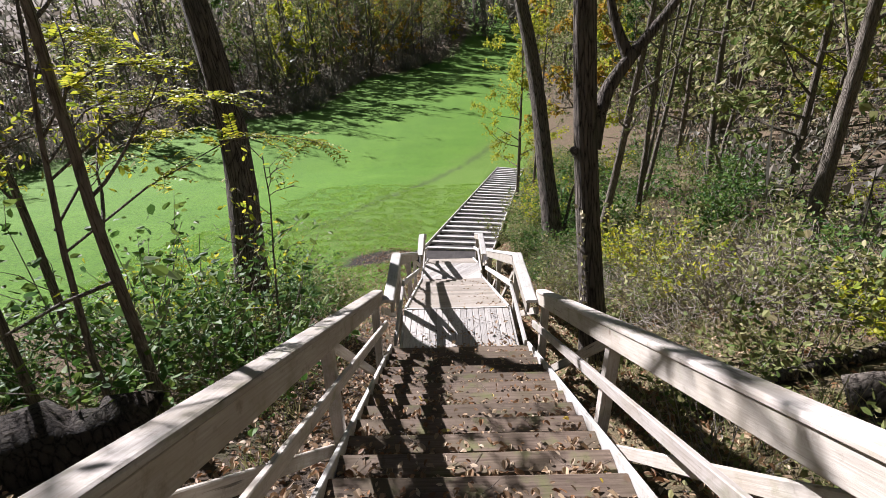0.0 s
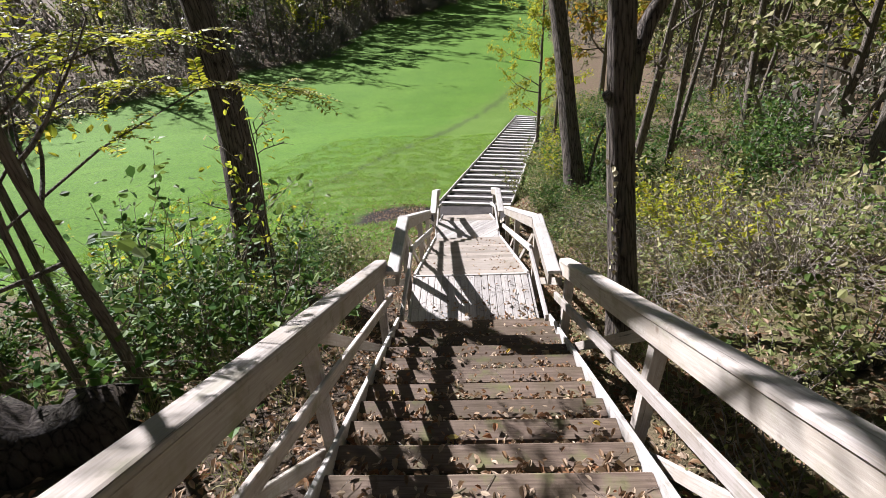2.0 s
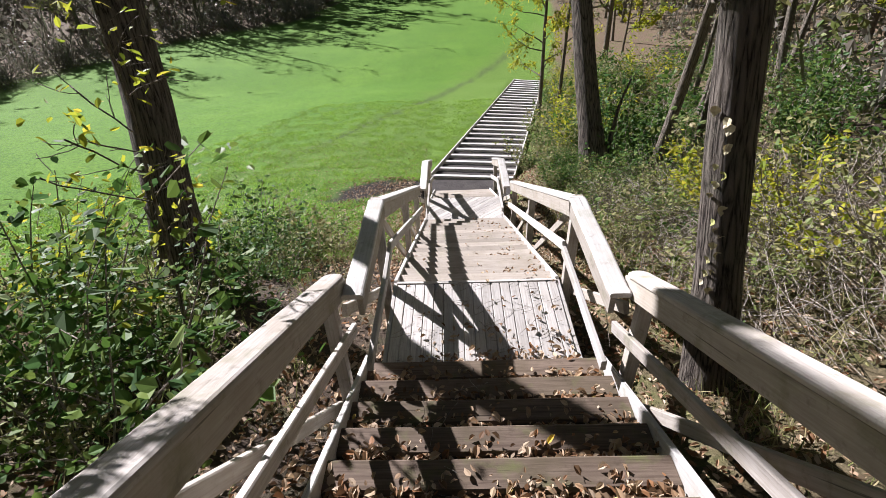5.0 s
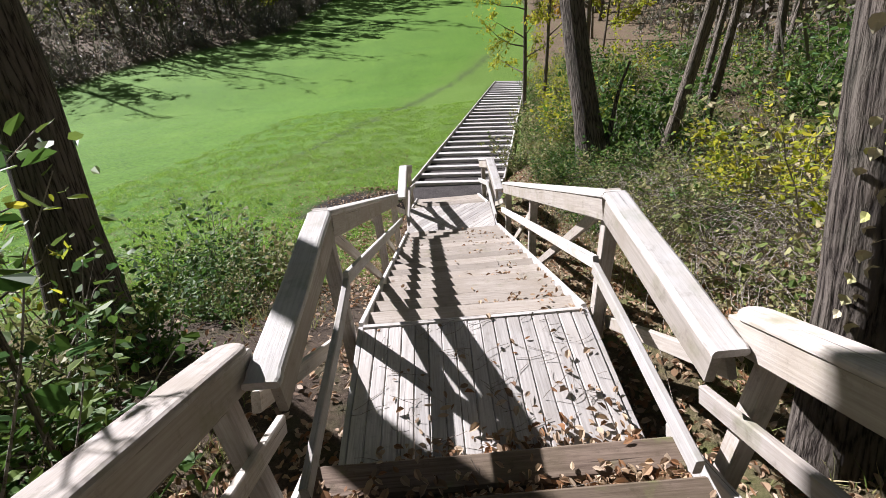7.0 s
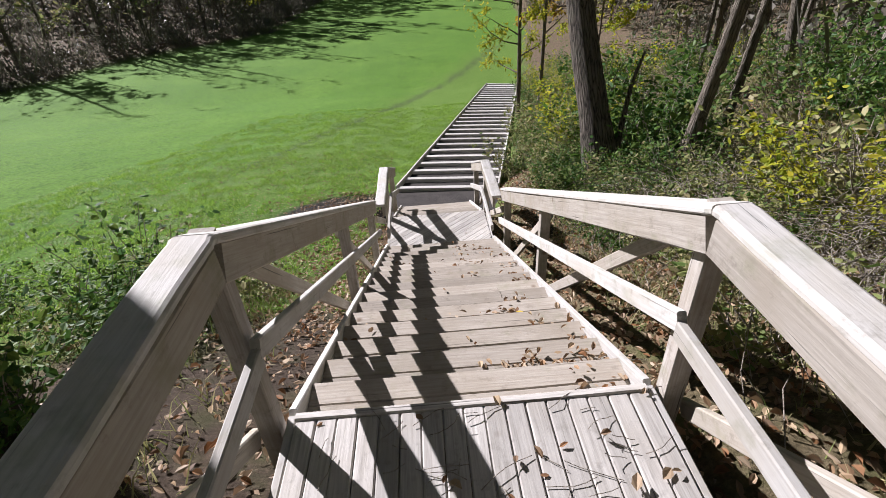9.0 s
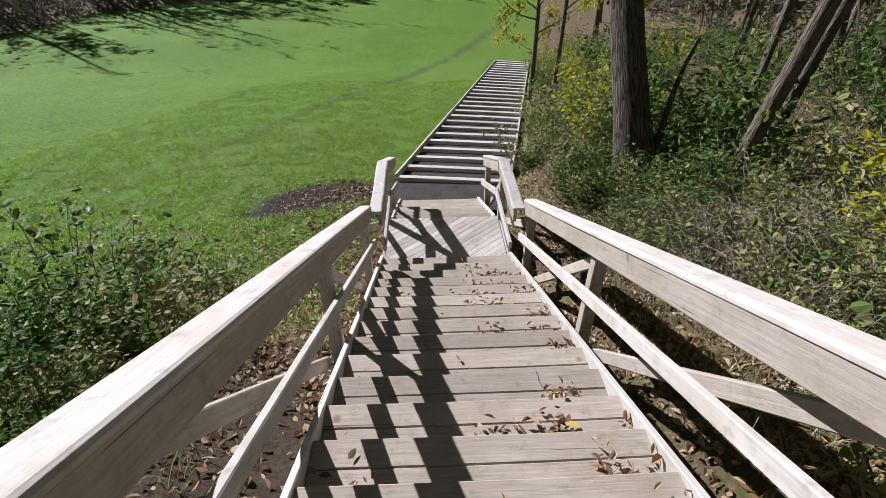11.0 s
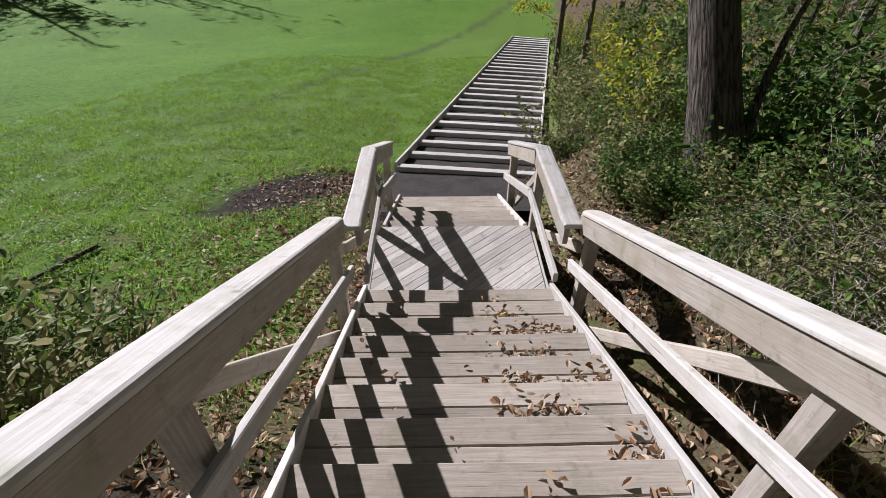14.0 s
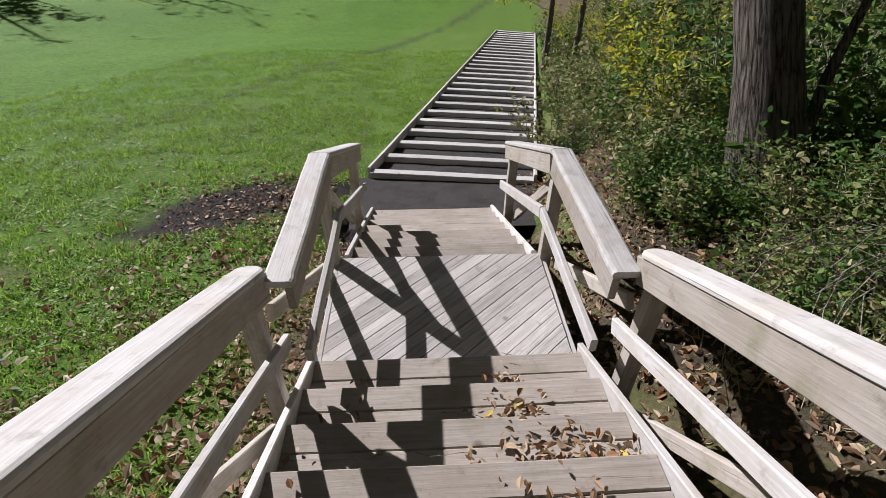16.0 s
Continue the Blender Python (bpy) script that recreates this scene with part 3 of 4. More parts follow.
def tree_mesh(R, height, radius, lean, first, limbs, leaves, leaf_size, spread=1.0, bend=0.15, sides=10, shade_limbs=(), leaf=add_oval, sweep=0.0, arch=0.0, arms=()):
    """Trunk with limbs and twigs as one mesh; leaves as another."""
    verts, faces, lv, lf = [], [], [], []
    n = 14
    pts, wob = [], Vector((0, 0, 0))
    for i in range(n + 1):
        u = i / n
        wob += Vector((R.uniform(-1, 1), R.uniform(-1, 1), 0)) * bend * height / n * 0.35
        q = 5.5 * (1 - math.exp(-height * u / 5.5))
        pts.append(Vector((lean[0] * q + sweep * max(0.0, min(8.0, height * u) - 2.5) ** 2, lean[1] * q + arch * max(0.0, min(7.0, height * u) - 4.2) ** 2, height * u - (0.25 if i == 0 else 0))) + wob * u)
    radii = [radius * (1 - 0.72 * (i / n)) * (1.35 if i == 0 else 1) for i in range(n + 1)]
    tube(verts, faces, pts, radii, sides)
    for way, r0, r1 in arms:
        arm = [Vector(w) for w in way]
        arm = [a.lerp(b, k / 3) for a, b in zip(arm, arm[1:]) for k in range(3)] + [arm[-1]]
        arm = [arm[0]] + [(a + b + c) / 3 for a, b, c in zip(arm, arm[1:], arm[2:])] + [arm[-1]]
        tube(verts, faces, arm, [r0 + (r1 - r0) * k / (len(arm) - 1) for k in range(len(arm))], 10)
    tips = []
    starts = [(first + (1 - first) * (k + R.random()) / limbs, None) for k in range(limbs)] + list(shade_limbs)
    for u, way in starts:
        i = min(n - 1, int(u * n))
        p = pts[i].lerp(pts[i + 1], u * n - i)
        a = R.uniform(0, 2 * math.pi)
        d = Vector(way) if way else Vector((math.cos(a), math.sin(a), R.uniform(0.1, 0.9)))
        ln = height * R.uniform(0.16, 0.34) * spread * (1.15 - 0.5 * u)
        r0 = radii[i] * (0.62 if way else 0.42)
        bp = bough(R, p, d.normalized(), ln, 6, -0.03, 0.2)
        tube(verts, faces, bp, [max(0.006, r0 * (1 - 0.85 * q / 6)) for q in range(7)], 6)
        for q in range(4):
            s = bp[R.randint(2, 6)]
            tw = bough(R, s, (d.normalized() + rand_dir(R)).normalized(), ln * R.uniform(0.25, 0.55), 4, 0.02, 0.3)
            tube(verts, faces, tw, [max(0.003, r0 * 0.28 * (1 - 0.8 * w / 4)) for w in range(5)], 4)
            tips += tw[1:]
    for _ in range(leaves):
        c = R.choice(tips) + rand_dir(R) * R.random() * 0.32 * spread
        leaf(lv, lf, c, rand_dir(R) + Vector((0, 0, -0.4)), rand_dir(R, 0.4), leaf_size * R.uniform(0.6, 1.3))
    return verts, faces, lv, lf, pts


def trunk_mesh(verts, faces, bark, axis):
    """A trunk whose bark keeps to the run of its axis, however the tree leans."""
    me = mesh_from("trunk", verts, faces, bark, True)
    zs = [p.z for p in axis]
    co = np.array([tuple(v) for v in verts])
    co[:, 0] -= np.interp(co[:, 2], zs, [p.x for p in axis])
    co[:, 1] -= np.interp(co[:, 2], zs, [p.y for p in axis])
    me.attributes.new("lie", "FLOAT_VECTOR", "POINT").data.foreach_set("vector", co.ravel())
    return me


def make_tree(name, at, label, category, seed, height, radius, lean, first, limbs, leaves, leaf_size, bark, leaf_mat, group="", **more):
    R = random.Random(seed)
    v, f, lv, lf, axis = tree_mesh(R, height, radius, lean, first, limbs, leaves, leaf_size, **more)
    t = thing(name, at, label, category, group)
    put(new("trunk", trunk_mesh(v, f, bark, axis)), PLACE[t], t)
    if lf:
        put(new("crown", mesh_from("crown", lv, lf, leaf_mat)), PLACE[t], t)
    return t


def stand(x, y, sink=0.0):
    return (x, y, land(x, y) - sink)


# trees that stand beside the stairs
# trunk's arch above view is made up to steer its shadow across the stairs
make_tree("tree", stand(-3.53, 0.88), "tall broad tree with dark ridged bark beside the stairs", "tree", 11, 15, 0.285, (-0.09, 0.50), 0.41, 13, 2000, 0.12, BARK, LEAF_LIME, bend=0.03, sides=20, sweep=-0.06, arch=0.2,
          # unseen limbs added to throw dappled shade on the upper flight and handrail
          shade_limbs=[(0.42, (0.55, -0.85, 0.22)), (0.45, (0.80, -0.75, 0.30)), (0.48, (0.40, -0.95, 0.28)), (0.50, (0.65, -0.60, 0.35))])
forked = make_tree("tree", stand(1.82, -1.2), "forked tree with brown bark beside the handrail", "tree", 12, 13, 0.163, (-0.135, 0.285), 0.5, 9, 1500, 0.10, BARK, LEAF_LIME, bend=0.02, sides=20,
                   arms=[(((-0.19, 0.66, 2.70), (-0.15, 0.74, 3.05), (-0.03, 0.82, 3.42), (0.20, 0.90, 3.70), (0.42, 0.97, 3.95), (0.72, 1.06, 4.30), (1.3, 1.3, 5.2)), 0.105, 0.04),
                         (((0.19, 0.90, 3.70), (0.06, 0.98, 3.96), (-0.06, 1.06, 4.30), (-0.2, 1.3, 5.3)), 0.075, 0.03),
                         (((-0.24, 0.64, 2.55), (-0.38, 0.58, 2.66), (-0.44, 0.56, 2.74)), 0.085, 0.055)])
vine = bpy.data.meshes.new("vine_leaf")
vine.from_pydata([(0, 0, 0), (0.030, -0.010, -0.008), (0.034, 0.002, -0.034), (0.014, 0.012, -0.062), (0, 0.004, -0.078), (-0.014, 0.012, -0.060), (-0.032, 0.004, -0.032), (-0.028, -0.008, -0.006), (0, 0.014, -0.036)], [],
                 [(0, 1, 8), (1, 2, 8), (2, 3, 8), (3, 4, 8), (4, 5, 8), (5, 6, 8), (6, 7, 8), (7, 0, 8)])
pale, pt, pb = material("pale_vine_leaf", 0.6)
pt.links.new(ramp(pt, pt.nodes.new("ShaderNodeObjectInfo").outputs["Random"], [(0.2, (0.42, 0.38, 0.24)), (0.6, (0.60, 0.54, 0.38)), (0.9, (0.40, 0.42, 0.14))]), pb.inputs["Base Color"])
vine.materials.append(pale)
for k in range(26):
    h = 0.55 + k * 0.062 + rng.uniform(-.04, .04)
    q = 5.5 * (1 - math.exp(-h / 5.5))
    a = radians(226) + rng.uniform(-.4, .4)
    c = PLACE[forked].translation + Vector((-0.135 * q + 0.165 * math.cos(a), 0.285 * q + 0.165 * math.sin(a), h))
    put(new("vine_leaf", vine), Matrix.Translation(c) @ Matrix.Rotation(a + math.pi / 2 + rng.uniform(-.6, .6), 4, "Z") @ Matrix.Rotation(rng.uniform(-.5, .3), 4, "X") @ Matrix.Diagonal((rng.uniform(0.6, 1.05),) * 3 + (1,)), forked)
make_tree("tree", stand(3.06, 6.36), "leaning tree with dark bark beside the stairs", "tree", 13, 13, 0.275, (-0.13, 0.68), 0.5, 9, 1400, 0.11, BARK, LEAF_LIME, bend=0.02, sides=20, sweep=-0.03,
          arms=[(((0.18, 0.15, 0.3), (0.34, 0.42, 0.9), (0.42, 0.5, 1.5), (0.62, 0.6, 2.0)), 0.06, 0.02)])
make_tree("sapling", stand(3.5, 16.7), "slim tree with yellow-green leaves beside the timber steps", "tree", 14, 8, 0.09, (0.02, 0.1), 0.16, 20, 4200, 0.13, BARK_THIN, LEAF_LIME, spread=0.85)
make_tree("sapling", stand(4.2, 16.3), "slim bare tree beside the timber steps", "tree", 15, 7.5, 0.08, (0.03, 0.1), 0.3, 9, 500, 0.10, BARK_THIN, LEAF_DULL, spread=0.7)
for seed, x, y, h, r, lx, ly, n, lab in ((16, -3.19, -2.41, 6.0, 0.056, 0.24, -0.27, 200, "thin dark sapling leaning towards the stairs"), (17, -4.3, -2.6, 6, 0.045, -0.15, 0.2, 900, "thin sapling with few yellow leaves"),
                                         (18, -3.9, -3.6, 6, 0.07, -0.45, 0.1, 500, "dark bent sapling beside a rotten stump"), (19, -5.2, -1.0, 7, 0.06, -0.2, 0.3, 1400, "slender sapling with yellow-green leaves"),
                                         (20, -2.5, -0.9, 2.9, 0.022, 0.05, 0.2, 150, "young sapling with drooping leaves")):
    make_tree("sapling", stand(x, y), lab, "sapling", seed, h, r, (lx, ly), 0.28, 14, int(n * 1.05), 0.08, BARK_THIN, LEAF_LIME, spread=0.85, bend=0.25, sides=8)
for seed, x, y, h, r, lx in ((21, 5.8, 7.6, 9, 0.09, -0.24), (22, 7.0, 10.2, 10, 0.09, 0.25), (23, 8.0, 12.8, 9, 0.08, 0.2), (24, 10.7, 12.7, 12, 0.15, 0.0), (25, 11.3, 13.6, 9, 0.09, 0.3), (26, 4.08, 5.85, 9, 0.115, 0.05), (27, 7.6, 3.0, 11, 0.17, 0.15)):
    make_tree("tree", stand(x, y), "slim woodland tree with dark bark and few leaves", "tree", seed, h, r, (lx, {21: -0.5, 26: -0.2}.get(seed, 0.3)), 0.3, 9, 350, 0.10, BARK_THIN, LEAF_DULL, "trees of the wood")



def add_frond(v, f, lv, lf, R, p, d, length):
    """A feathery compound leaf: a drooping stalk with paired leaflets."""
    d = d.normalized()
    side = d.cross(Vector((0, 0, 1))).normalized()
    pts = [p + d * length * k / 5 + Vector((0, 0, -0.35 * length * (k / 5) ** 2)) for k in range(6)]
    tube(v, f, pts, [0.0022] * 6, 3)
    n = int(length / 0.032)
    for k in range(1, n + 1):
        u = k / n * 4.99
        c = pts[int(u)].lerp(pts[int(u) + 1], u % 1)
        for s_ in (-1, 1):
            add_oval(lv, lf, c, side * s_ + d * 0.45 + Vector((0, 0, R.uniform(-.5, .1))), d + Vector((0, 0, R.uniform(-.4, .4))), R.uniform(0.045, 0.07), R.uniform(0.0, 0.2), 0.24)


def frond_sapling():
    """Leafy boughs that reach from a slim stem towards the handrail."""
    R = random.Random(77)
    t = thing("sapling", stand(-3.42, -2.75), "slim sapling with long boughs of feathery yellow leaves", "sapling")
    o = PLACE[t].translation
    v, f, lv, lf = [], [], [], []
    stem = [Vector((-3.42, -2.75, o.z - 0.1)), Vector((-3.34, -2.8, 1.4)), Vector((-3.2, -2.82, 2.4)), Vector((-3.05, -2.8, 3.3)), Vector((-2.9, -2.75, 4.2))]
    tube(v, f, [p - o for p in stem], [0.035, 0.03, 0.026, 0.02, 0.012], 7)
    for way in (((-3.2, -2.82, 2.4), (-2.75, -2.25, 2.75), (-2.2, -1.65, 3.02), (-1.75, -1.38, 2.98), (-1.42, -1.25, 2.86)),
                ((-3.1, -2.8, 3.0), (-2.7, -2.5, 3.35), (-2.35, -2.1, 3.48), (-2.0, -1.75, 3.45)),
                ((-3.1, -2.8, 3.1), (-3.1, -2.2, 3.4), (-3.0, -1.7, 3.5), (-2.8, -1.2, 3.4)),
                ((-3.2, -2.82, 2.6), (-3.2, -2.2, 2.95), (-3.0, -1.7, 3.1), (-2.7, -1.3, 3.05)),
                ((-3.05, -2.8, 3.3), (-2.7, -2.85, 3.65), (-2.4, -2.9, 3.8), (-2.1, -2.8, 3.8)),
                ((-3.0, -2.8, 3.6), (-3.2, -2.3, 3.9), (-3.3, -1.8, 4.0), (-3.3, -1.3, 3.9))):
        way = [Vector(w) - o for w in way]
        tube(v, f, way, [0.012 - 0.002 * k for k in range(len(way))], 5)
        for a, b in zip(way[1:], way[2:]):
            for _ in range(13):
                p = a.lerp(b, R.random())
                d = (b - a).normalized() * 0.5 + Vector((R.uniform(-1, 1), R.uniform(-1, 1), R.uniform(-.1, .35)))
                add_frond(v, f, lv, lf, R, p, d, R.uniform(0.2, 0.36))
    put(new("trunk", trunk_mesh(v, f, BARK_THIN, [p - o for p in stem])), PLACE[t], t)
    put(new("crown", mesh_from("crown", lv, lf, LEAF_LIME)), PLACE[t], t)


frond_sapling()

# the wood round the field
KINDS = []
for k in range(8):
    mat = (LEAF_DULL, LEAF_LIME, LEAF_DULL, LEAF_GOLD, LEAF_GREEN, LEAF_DULL, LEAF_LIME, LEAF_DULL)[k]
    KINDS.append(((12, 15, 10, 13, 11, 16, 9, 13)[k], (0.16, 0.22, 0.11, 0.17, 0.14, 0.26, 0.09, 0.17)[k], mat, (1400, 1700, 800, 1700, 1900, 1200, 1400, 160)[k],
                  ("bare woodland tree with dull autumn leaves", "woodland tree with yellow-green leaves", "slim bare woodland tree", "woodland tree with golden leaves",
                   "woodland tree with green leaves", "tall dark woodland tree with few leaves", "small woodland tree with yellowing leaves", "bare grey woodland tree with hardly any leaves")[k]))
R = random.Random(5)
spots = []
for _ in range(6000):
    if len(spots) >= 285:
        break
    y = R.uniform(-14, 150)
    if R.random() < 0.5:
        x = float(np.interp(y, RIGHT_Y, RIGHT_X)) + 3.5 + abs(R.gauss(0, 12))
        if y < 24 and x < 9:
            continue
        if 16 < y < 46 and abs(x - (9.6 + (y - 20) * 0.5)) < 2.6:
            continue
    else:
        x = float(np.interp(y, LEFT_Y, LEFT_X)) - 2.5 - abs(R.gauss(0, 11))
    if math.hypot(x, y + 3) < 10 or any((x - a) ** 2 + (y - b) ** 2 < 4 for a, b in spots):
        continue
    spots.append((x, y))
made = {}
for i, (x, y) in enumerate(spots):
    k = R.choice((0, 0, 1, 2, 2, 3, 4, 5, 5, 6))
    if x < 0 and y < 60:
        k = R.choice((7, 7, 7, 2))
    if k not in made:
        h, r, mat, leaves, label = KINDS[k]
        made[k] = make_tree("tree", stand(x, y, 0.1), label, "tree", 40 + k, h, r, (R.uniform(-.08, .08), R.uniform(-.08, .08)), 0.15, 16, leaves, 0.31, BARK_THIN, mat, "trees of the wood", sides=6, bend=0.2, leaf=add_leaf)
    else:
        sc = R.uniform(0.8, 1.25)
        copy_thing(made[k], Matrix.Translation(stand(x, y, 0.1)) @ Matrix.Rotation(R.uniform(0, 6.28), 4, "Z") @ Matrix.Diagonal((sc, sc, sc, 1)))


# bushes and undergrowth
def bush_mesh(R, size, height, stems, leaves, leaf_size):
    v, f, lv, lf = [], [], [], []
    tips = []
    for _ in range(stems):
        a = R.uniform(0, 6.28)
        p = Vector((math.cos(a), math.sin(a), 0)) * R.uniform(0, size * 0.5)
        pts = bough(R, p, Vector((math.cos(a) * 0.6, math.sin(a) * 0.6, 1.1)), height * R.uniform(0.6, 1.25), 5, 0.07, 0.25)
        tube(v, f, pts, [0.008 * (1 - 0.8 * i / 5) + 0.001 for i in range(6)], 4)
        tips += pts[1:]
    for _ in range(leaves):
        c = R.choice(tips) + rand_dir(R) * R.random() * size * 0.3
        add_oval(lv, lf, c, rand_dir(R, 0.6), rand_dir(R, 0.4), leaf_size * R.uniform(0.5, 1.4), 0.15, 0.44)
    return v, f, lv, lf


def make_bush(at, kind_i):
    size, height, stems, leaves, ls, mat, label = BUSHES[kind_i]
    v, f, lv, lf = bush_mesh(random.Random(90 + kind_i), size, height, stems, leaves, ls)
    t = thing("bush", at, label, "bush", "undergrowth")
    put(new("branchwork", mesh_from("branchwork", v, f, TWIG)), PLACE[t], t)
    put(new("foliage", mesh_from("foliage", lv, lf, mat)), PLACE[t], t)
    return t


BUSHES = [
    (0.8, 0.75, 26, 900, 0.072, LEAF_GREEN, "low bush with small green leaves"),
    (0.9, 0.9, 24, 900, 0.075, LEAF_DULL, "straggling bush with dull autumn leaves"),
    (0.7, 1.3, 16, 800, 0.075, LEAF_LIME, "upright shrub with yellow-green leaves"),
    (1.0, 0.6, 60, 350, 0.05, LEAF_DULL, "tangle of bare brown stems"),
    (0.9, 1.1, 30, 1100, 0.078, LEAF_GREEN, "leafy shrub with green leaves"),
    (0.9, 0.5, 60, 700, 0.06, STRAW, "clump of dry weeds and grass"),
    (1.0, 2.1, 10, 420, 0.085, LEAF_GREEN, "tall open shrub with broad dark green leaves"),
]
BUSH_MADE = {}


def bush(x, y, k, sc=1.0, turn=0.0):
    m = Matrix.Translation(stand(x, y, 0.03)) @ Matrix.Rotation(turn, 4, "Z") @ Matrix.Diagonal((sc, sc, sc, 1))
    if k not in BUSH_MADE:
        BUSH_MADE[k] = make_bush(stand(x, y, 0.03), k)
    else:
        copy_thing(BUSH_MADE[k], m)


R = random.Random(31)
for k, x, y, sc in ((6, -2.6, -2.0, 1.2), (6, -3.1, -1.6, 1.3), (6, -2.3, -1.5, 0.95), (6, -3.8, -1.4, 1.35), (6, -4.4, -2.2, 1.3), (4, -3.0, -0.4, 0.8), (4, -4.2, -0.8, 1.4), (2, -4.8, 0.6, 1.3), (4, -3.6, 3.9, 0.5), (0, -3.2, 4.3, 0.55), (1, -3.0, 3.3, 0.5), (0, -4.2, 3.6, 0.6), (5, -2.6, 3.9, 0.5),
                    (3, 3.6, 0.6, 1.5), (3, 4.6, 1.4, 1.7), (3, 4.2, -0.4, 1.5), (3, 5.4, 0.4, 1.6), (4, 3.7, 5.2, 0.75), (4, 4.3, 6.9, 1.1), (2, 3.6, 2.3, 0.8), (2, 3.9, 2.75, 0.9), (1, 2.6, 7.6, 1.0), (2, 3.2, 8.6, 1.1), (2, 3.6, 9.8, 1.2), (1, 3.4, 11.2, 1.2), (4, 4.6, 8.4, 1.5)):
    bush(x, y, k, sc, R.uniform(0, 6.28))
for _ in range(100):
    y = R.uniform(-6, 24)
    x = float(np.interp(y, RIGHT_Y, RIGHT_X)) + 0.7 + R.random() ** 1.3 * 10
    near = x - float(np.interp(y, RIGHT_Y, RIGHT_X)) < 2.2
    if math.hypot(x - 1.88, y + 0.95) < 0.5 or math.hypot(x - 2.95, y - 6.45) < 0.5:
        continue
    bush(x, y, R.choice((3, 1, 3, 5, 5, 3, 1) if near and y < 4 else (0, 1, 1, 5, 5, 0, 1) if near else (1, 1, 2, 3, 5, 5, 1, 3, 4) if y < 5 else (0, 1, 2, 3, 4, 5, 1, 4)), R.uniform(0.5, 0.85) if near else R.uniform(0.9, 1.6), R.uniform(0, 6.28))
for _ in range(62):
    y = R.uniform(1.6, 10.5)
    x = float(np.interp(y, RIGHT_Y, RIGHT_X)) + R.uniform(1.0, 2.7)
    bush(x, y, R.choice((0, 1, 4, 4, 0, 1) if y > 4.5 else (1, 5, 5, 1, 0, 5)), R.uniform(0.42, 0.75), R.uniform(0, 6.28))
for _ in range(26):
    y = R.uniform(9.3, 26)
    x = float(np.interp(y, [9, 26], [1.65, 5.4])) + R.uniform(0.15, 0.7)
    bush(x, y, R.choice((5, 1, 5, 0)), R.uniform(0.35, 0.55), R.uniform(0, 6.28))
for _ in range(40):
    y = R.uniform(9, 28)
    x = float(np.interp(y, [9, 27], [1.75, 6.2])) + R.uniform(0.2, 2.2)
    bush(x, y, R.choice((1, 2, 4, 5, 1, 1)), R.uniform(0.6, 1.15), R.uniform(0, 6.28))
for _ in range(48):
    y = R.uniform(-5.5, 3.6)
    x = -1.95 - R.random() ** 1.2 * 6
    if (y > 2.2 and x > -2.9) or x > -2.5 or (y < -1.9 and x > -4.4) or (y > -1 and R.random() < 0.4):
        continue
    bush(x, y, R.choice((0, 0, 1, 4, 5, 5, 1, 0)), R.uniform(0.55, 1.0), R.uniform(0, 6.28))


def brush_stuff(name, spots, seed, mat, label, leaf, per, tall):
    """Far undergrowth that nobody could count: stalks with leaf clumps, in one mesh."""
    R = random.Random(seed)
    v, f = [], []
    for x, y in spots:
        z = land(x, y)
        h = tall * R.uniform(0.5, 1.3)
        for _ in range(per):
            u = R.random()
            c = Vector((x + R.gauss(0, 0.45), y + R.gauss(0, 0.45), z + h * u))
            add_leaf(v, f, c, rand_dir(R) + Vector((0, 0, 0.5)), rand_dir(R, 0.5), leaf * R.uniform(0.6, 1.5))
        for _ in range(5):
            p = Vector((x + R.gauss(0, 0.3), y + R.gauss(0, 0.3), z - 0.05))
            add_leaf(v, f, p, Vector((R.gauss(0, .35), R.gauss(0, .35), 1)), rand_dir(R, 0.1), h * R.uniform(0.8, 1.5), 0.02, 0.012)
    tagged(new(name, mesh_from(name, v, f, mat)), label, "undergrowth", kind="stuff")


edge, slope, wood_floor = [], [], []
for _ in range(420):
    y = R.uniform(10, 104)
    edge.append((float(np.interp(y, LEFT_Y, LEFT_X)) - abs(R.gauss(0, 2.2)) + 0.3, y))
for _ in range(900):
    y = R.uniform(0, 150)
    slope.append((float(np.interp(y, LEFT_Y, LEFT_X)) - R.uniform(2, 40), y))
for _ in range(900):
    y = R.uniform(-6, 150)
    x = float(np.interp(y, RIGHT_Y, RIGHT_X)) + R.uniform(8, 45) if y < 48 else float(np.interp(y, RIGHT_Y, RIGHT_X)) + R.uniform(0, 40)
    wood_floor.append((x, y))
brush_stuff("undergrowth", edge, 61, LEAF_WOOD, "grey-brown brush along the edge of the field", 0.17, 60, 2.0)
brush_stuff("undergrowth", slope, 62, LEAF_WOOD, "dense dark undergrowth of the far wood", 0.38, 40, 3.2)
far = []
for _ in range(300):
    y = R.uniform(-5, 190)
    far.append((float(np.interp(y, LEFT_Y, LEFT_X)) - (R.uniform(30, 80) if y < 58 else R.uniform(3, 70)), y) if R.random() < 0.6 else (float(np.interp(y, RIGHT_Y, RIGHT_X)) + R.uniform(26, 80), y))
for _ in range(90):
    far.append((R.uniform(-40, 60), R.uniform(125, 190)))
brush_stuff("far_wood", far, 64, LEAF_WOOD, "dark far wood on the slope beyond the field", 0.9, 90, 11.0)
brush_stuff("undergrowth", wood_floor, 63, LEAF_WOOD, "brown undergrowth between the woodland trees", 0.30, 30, 2.0)


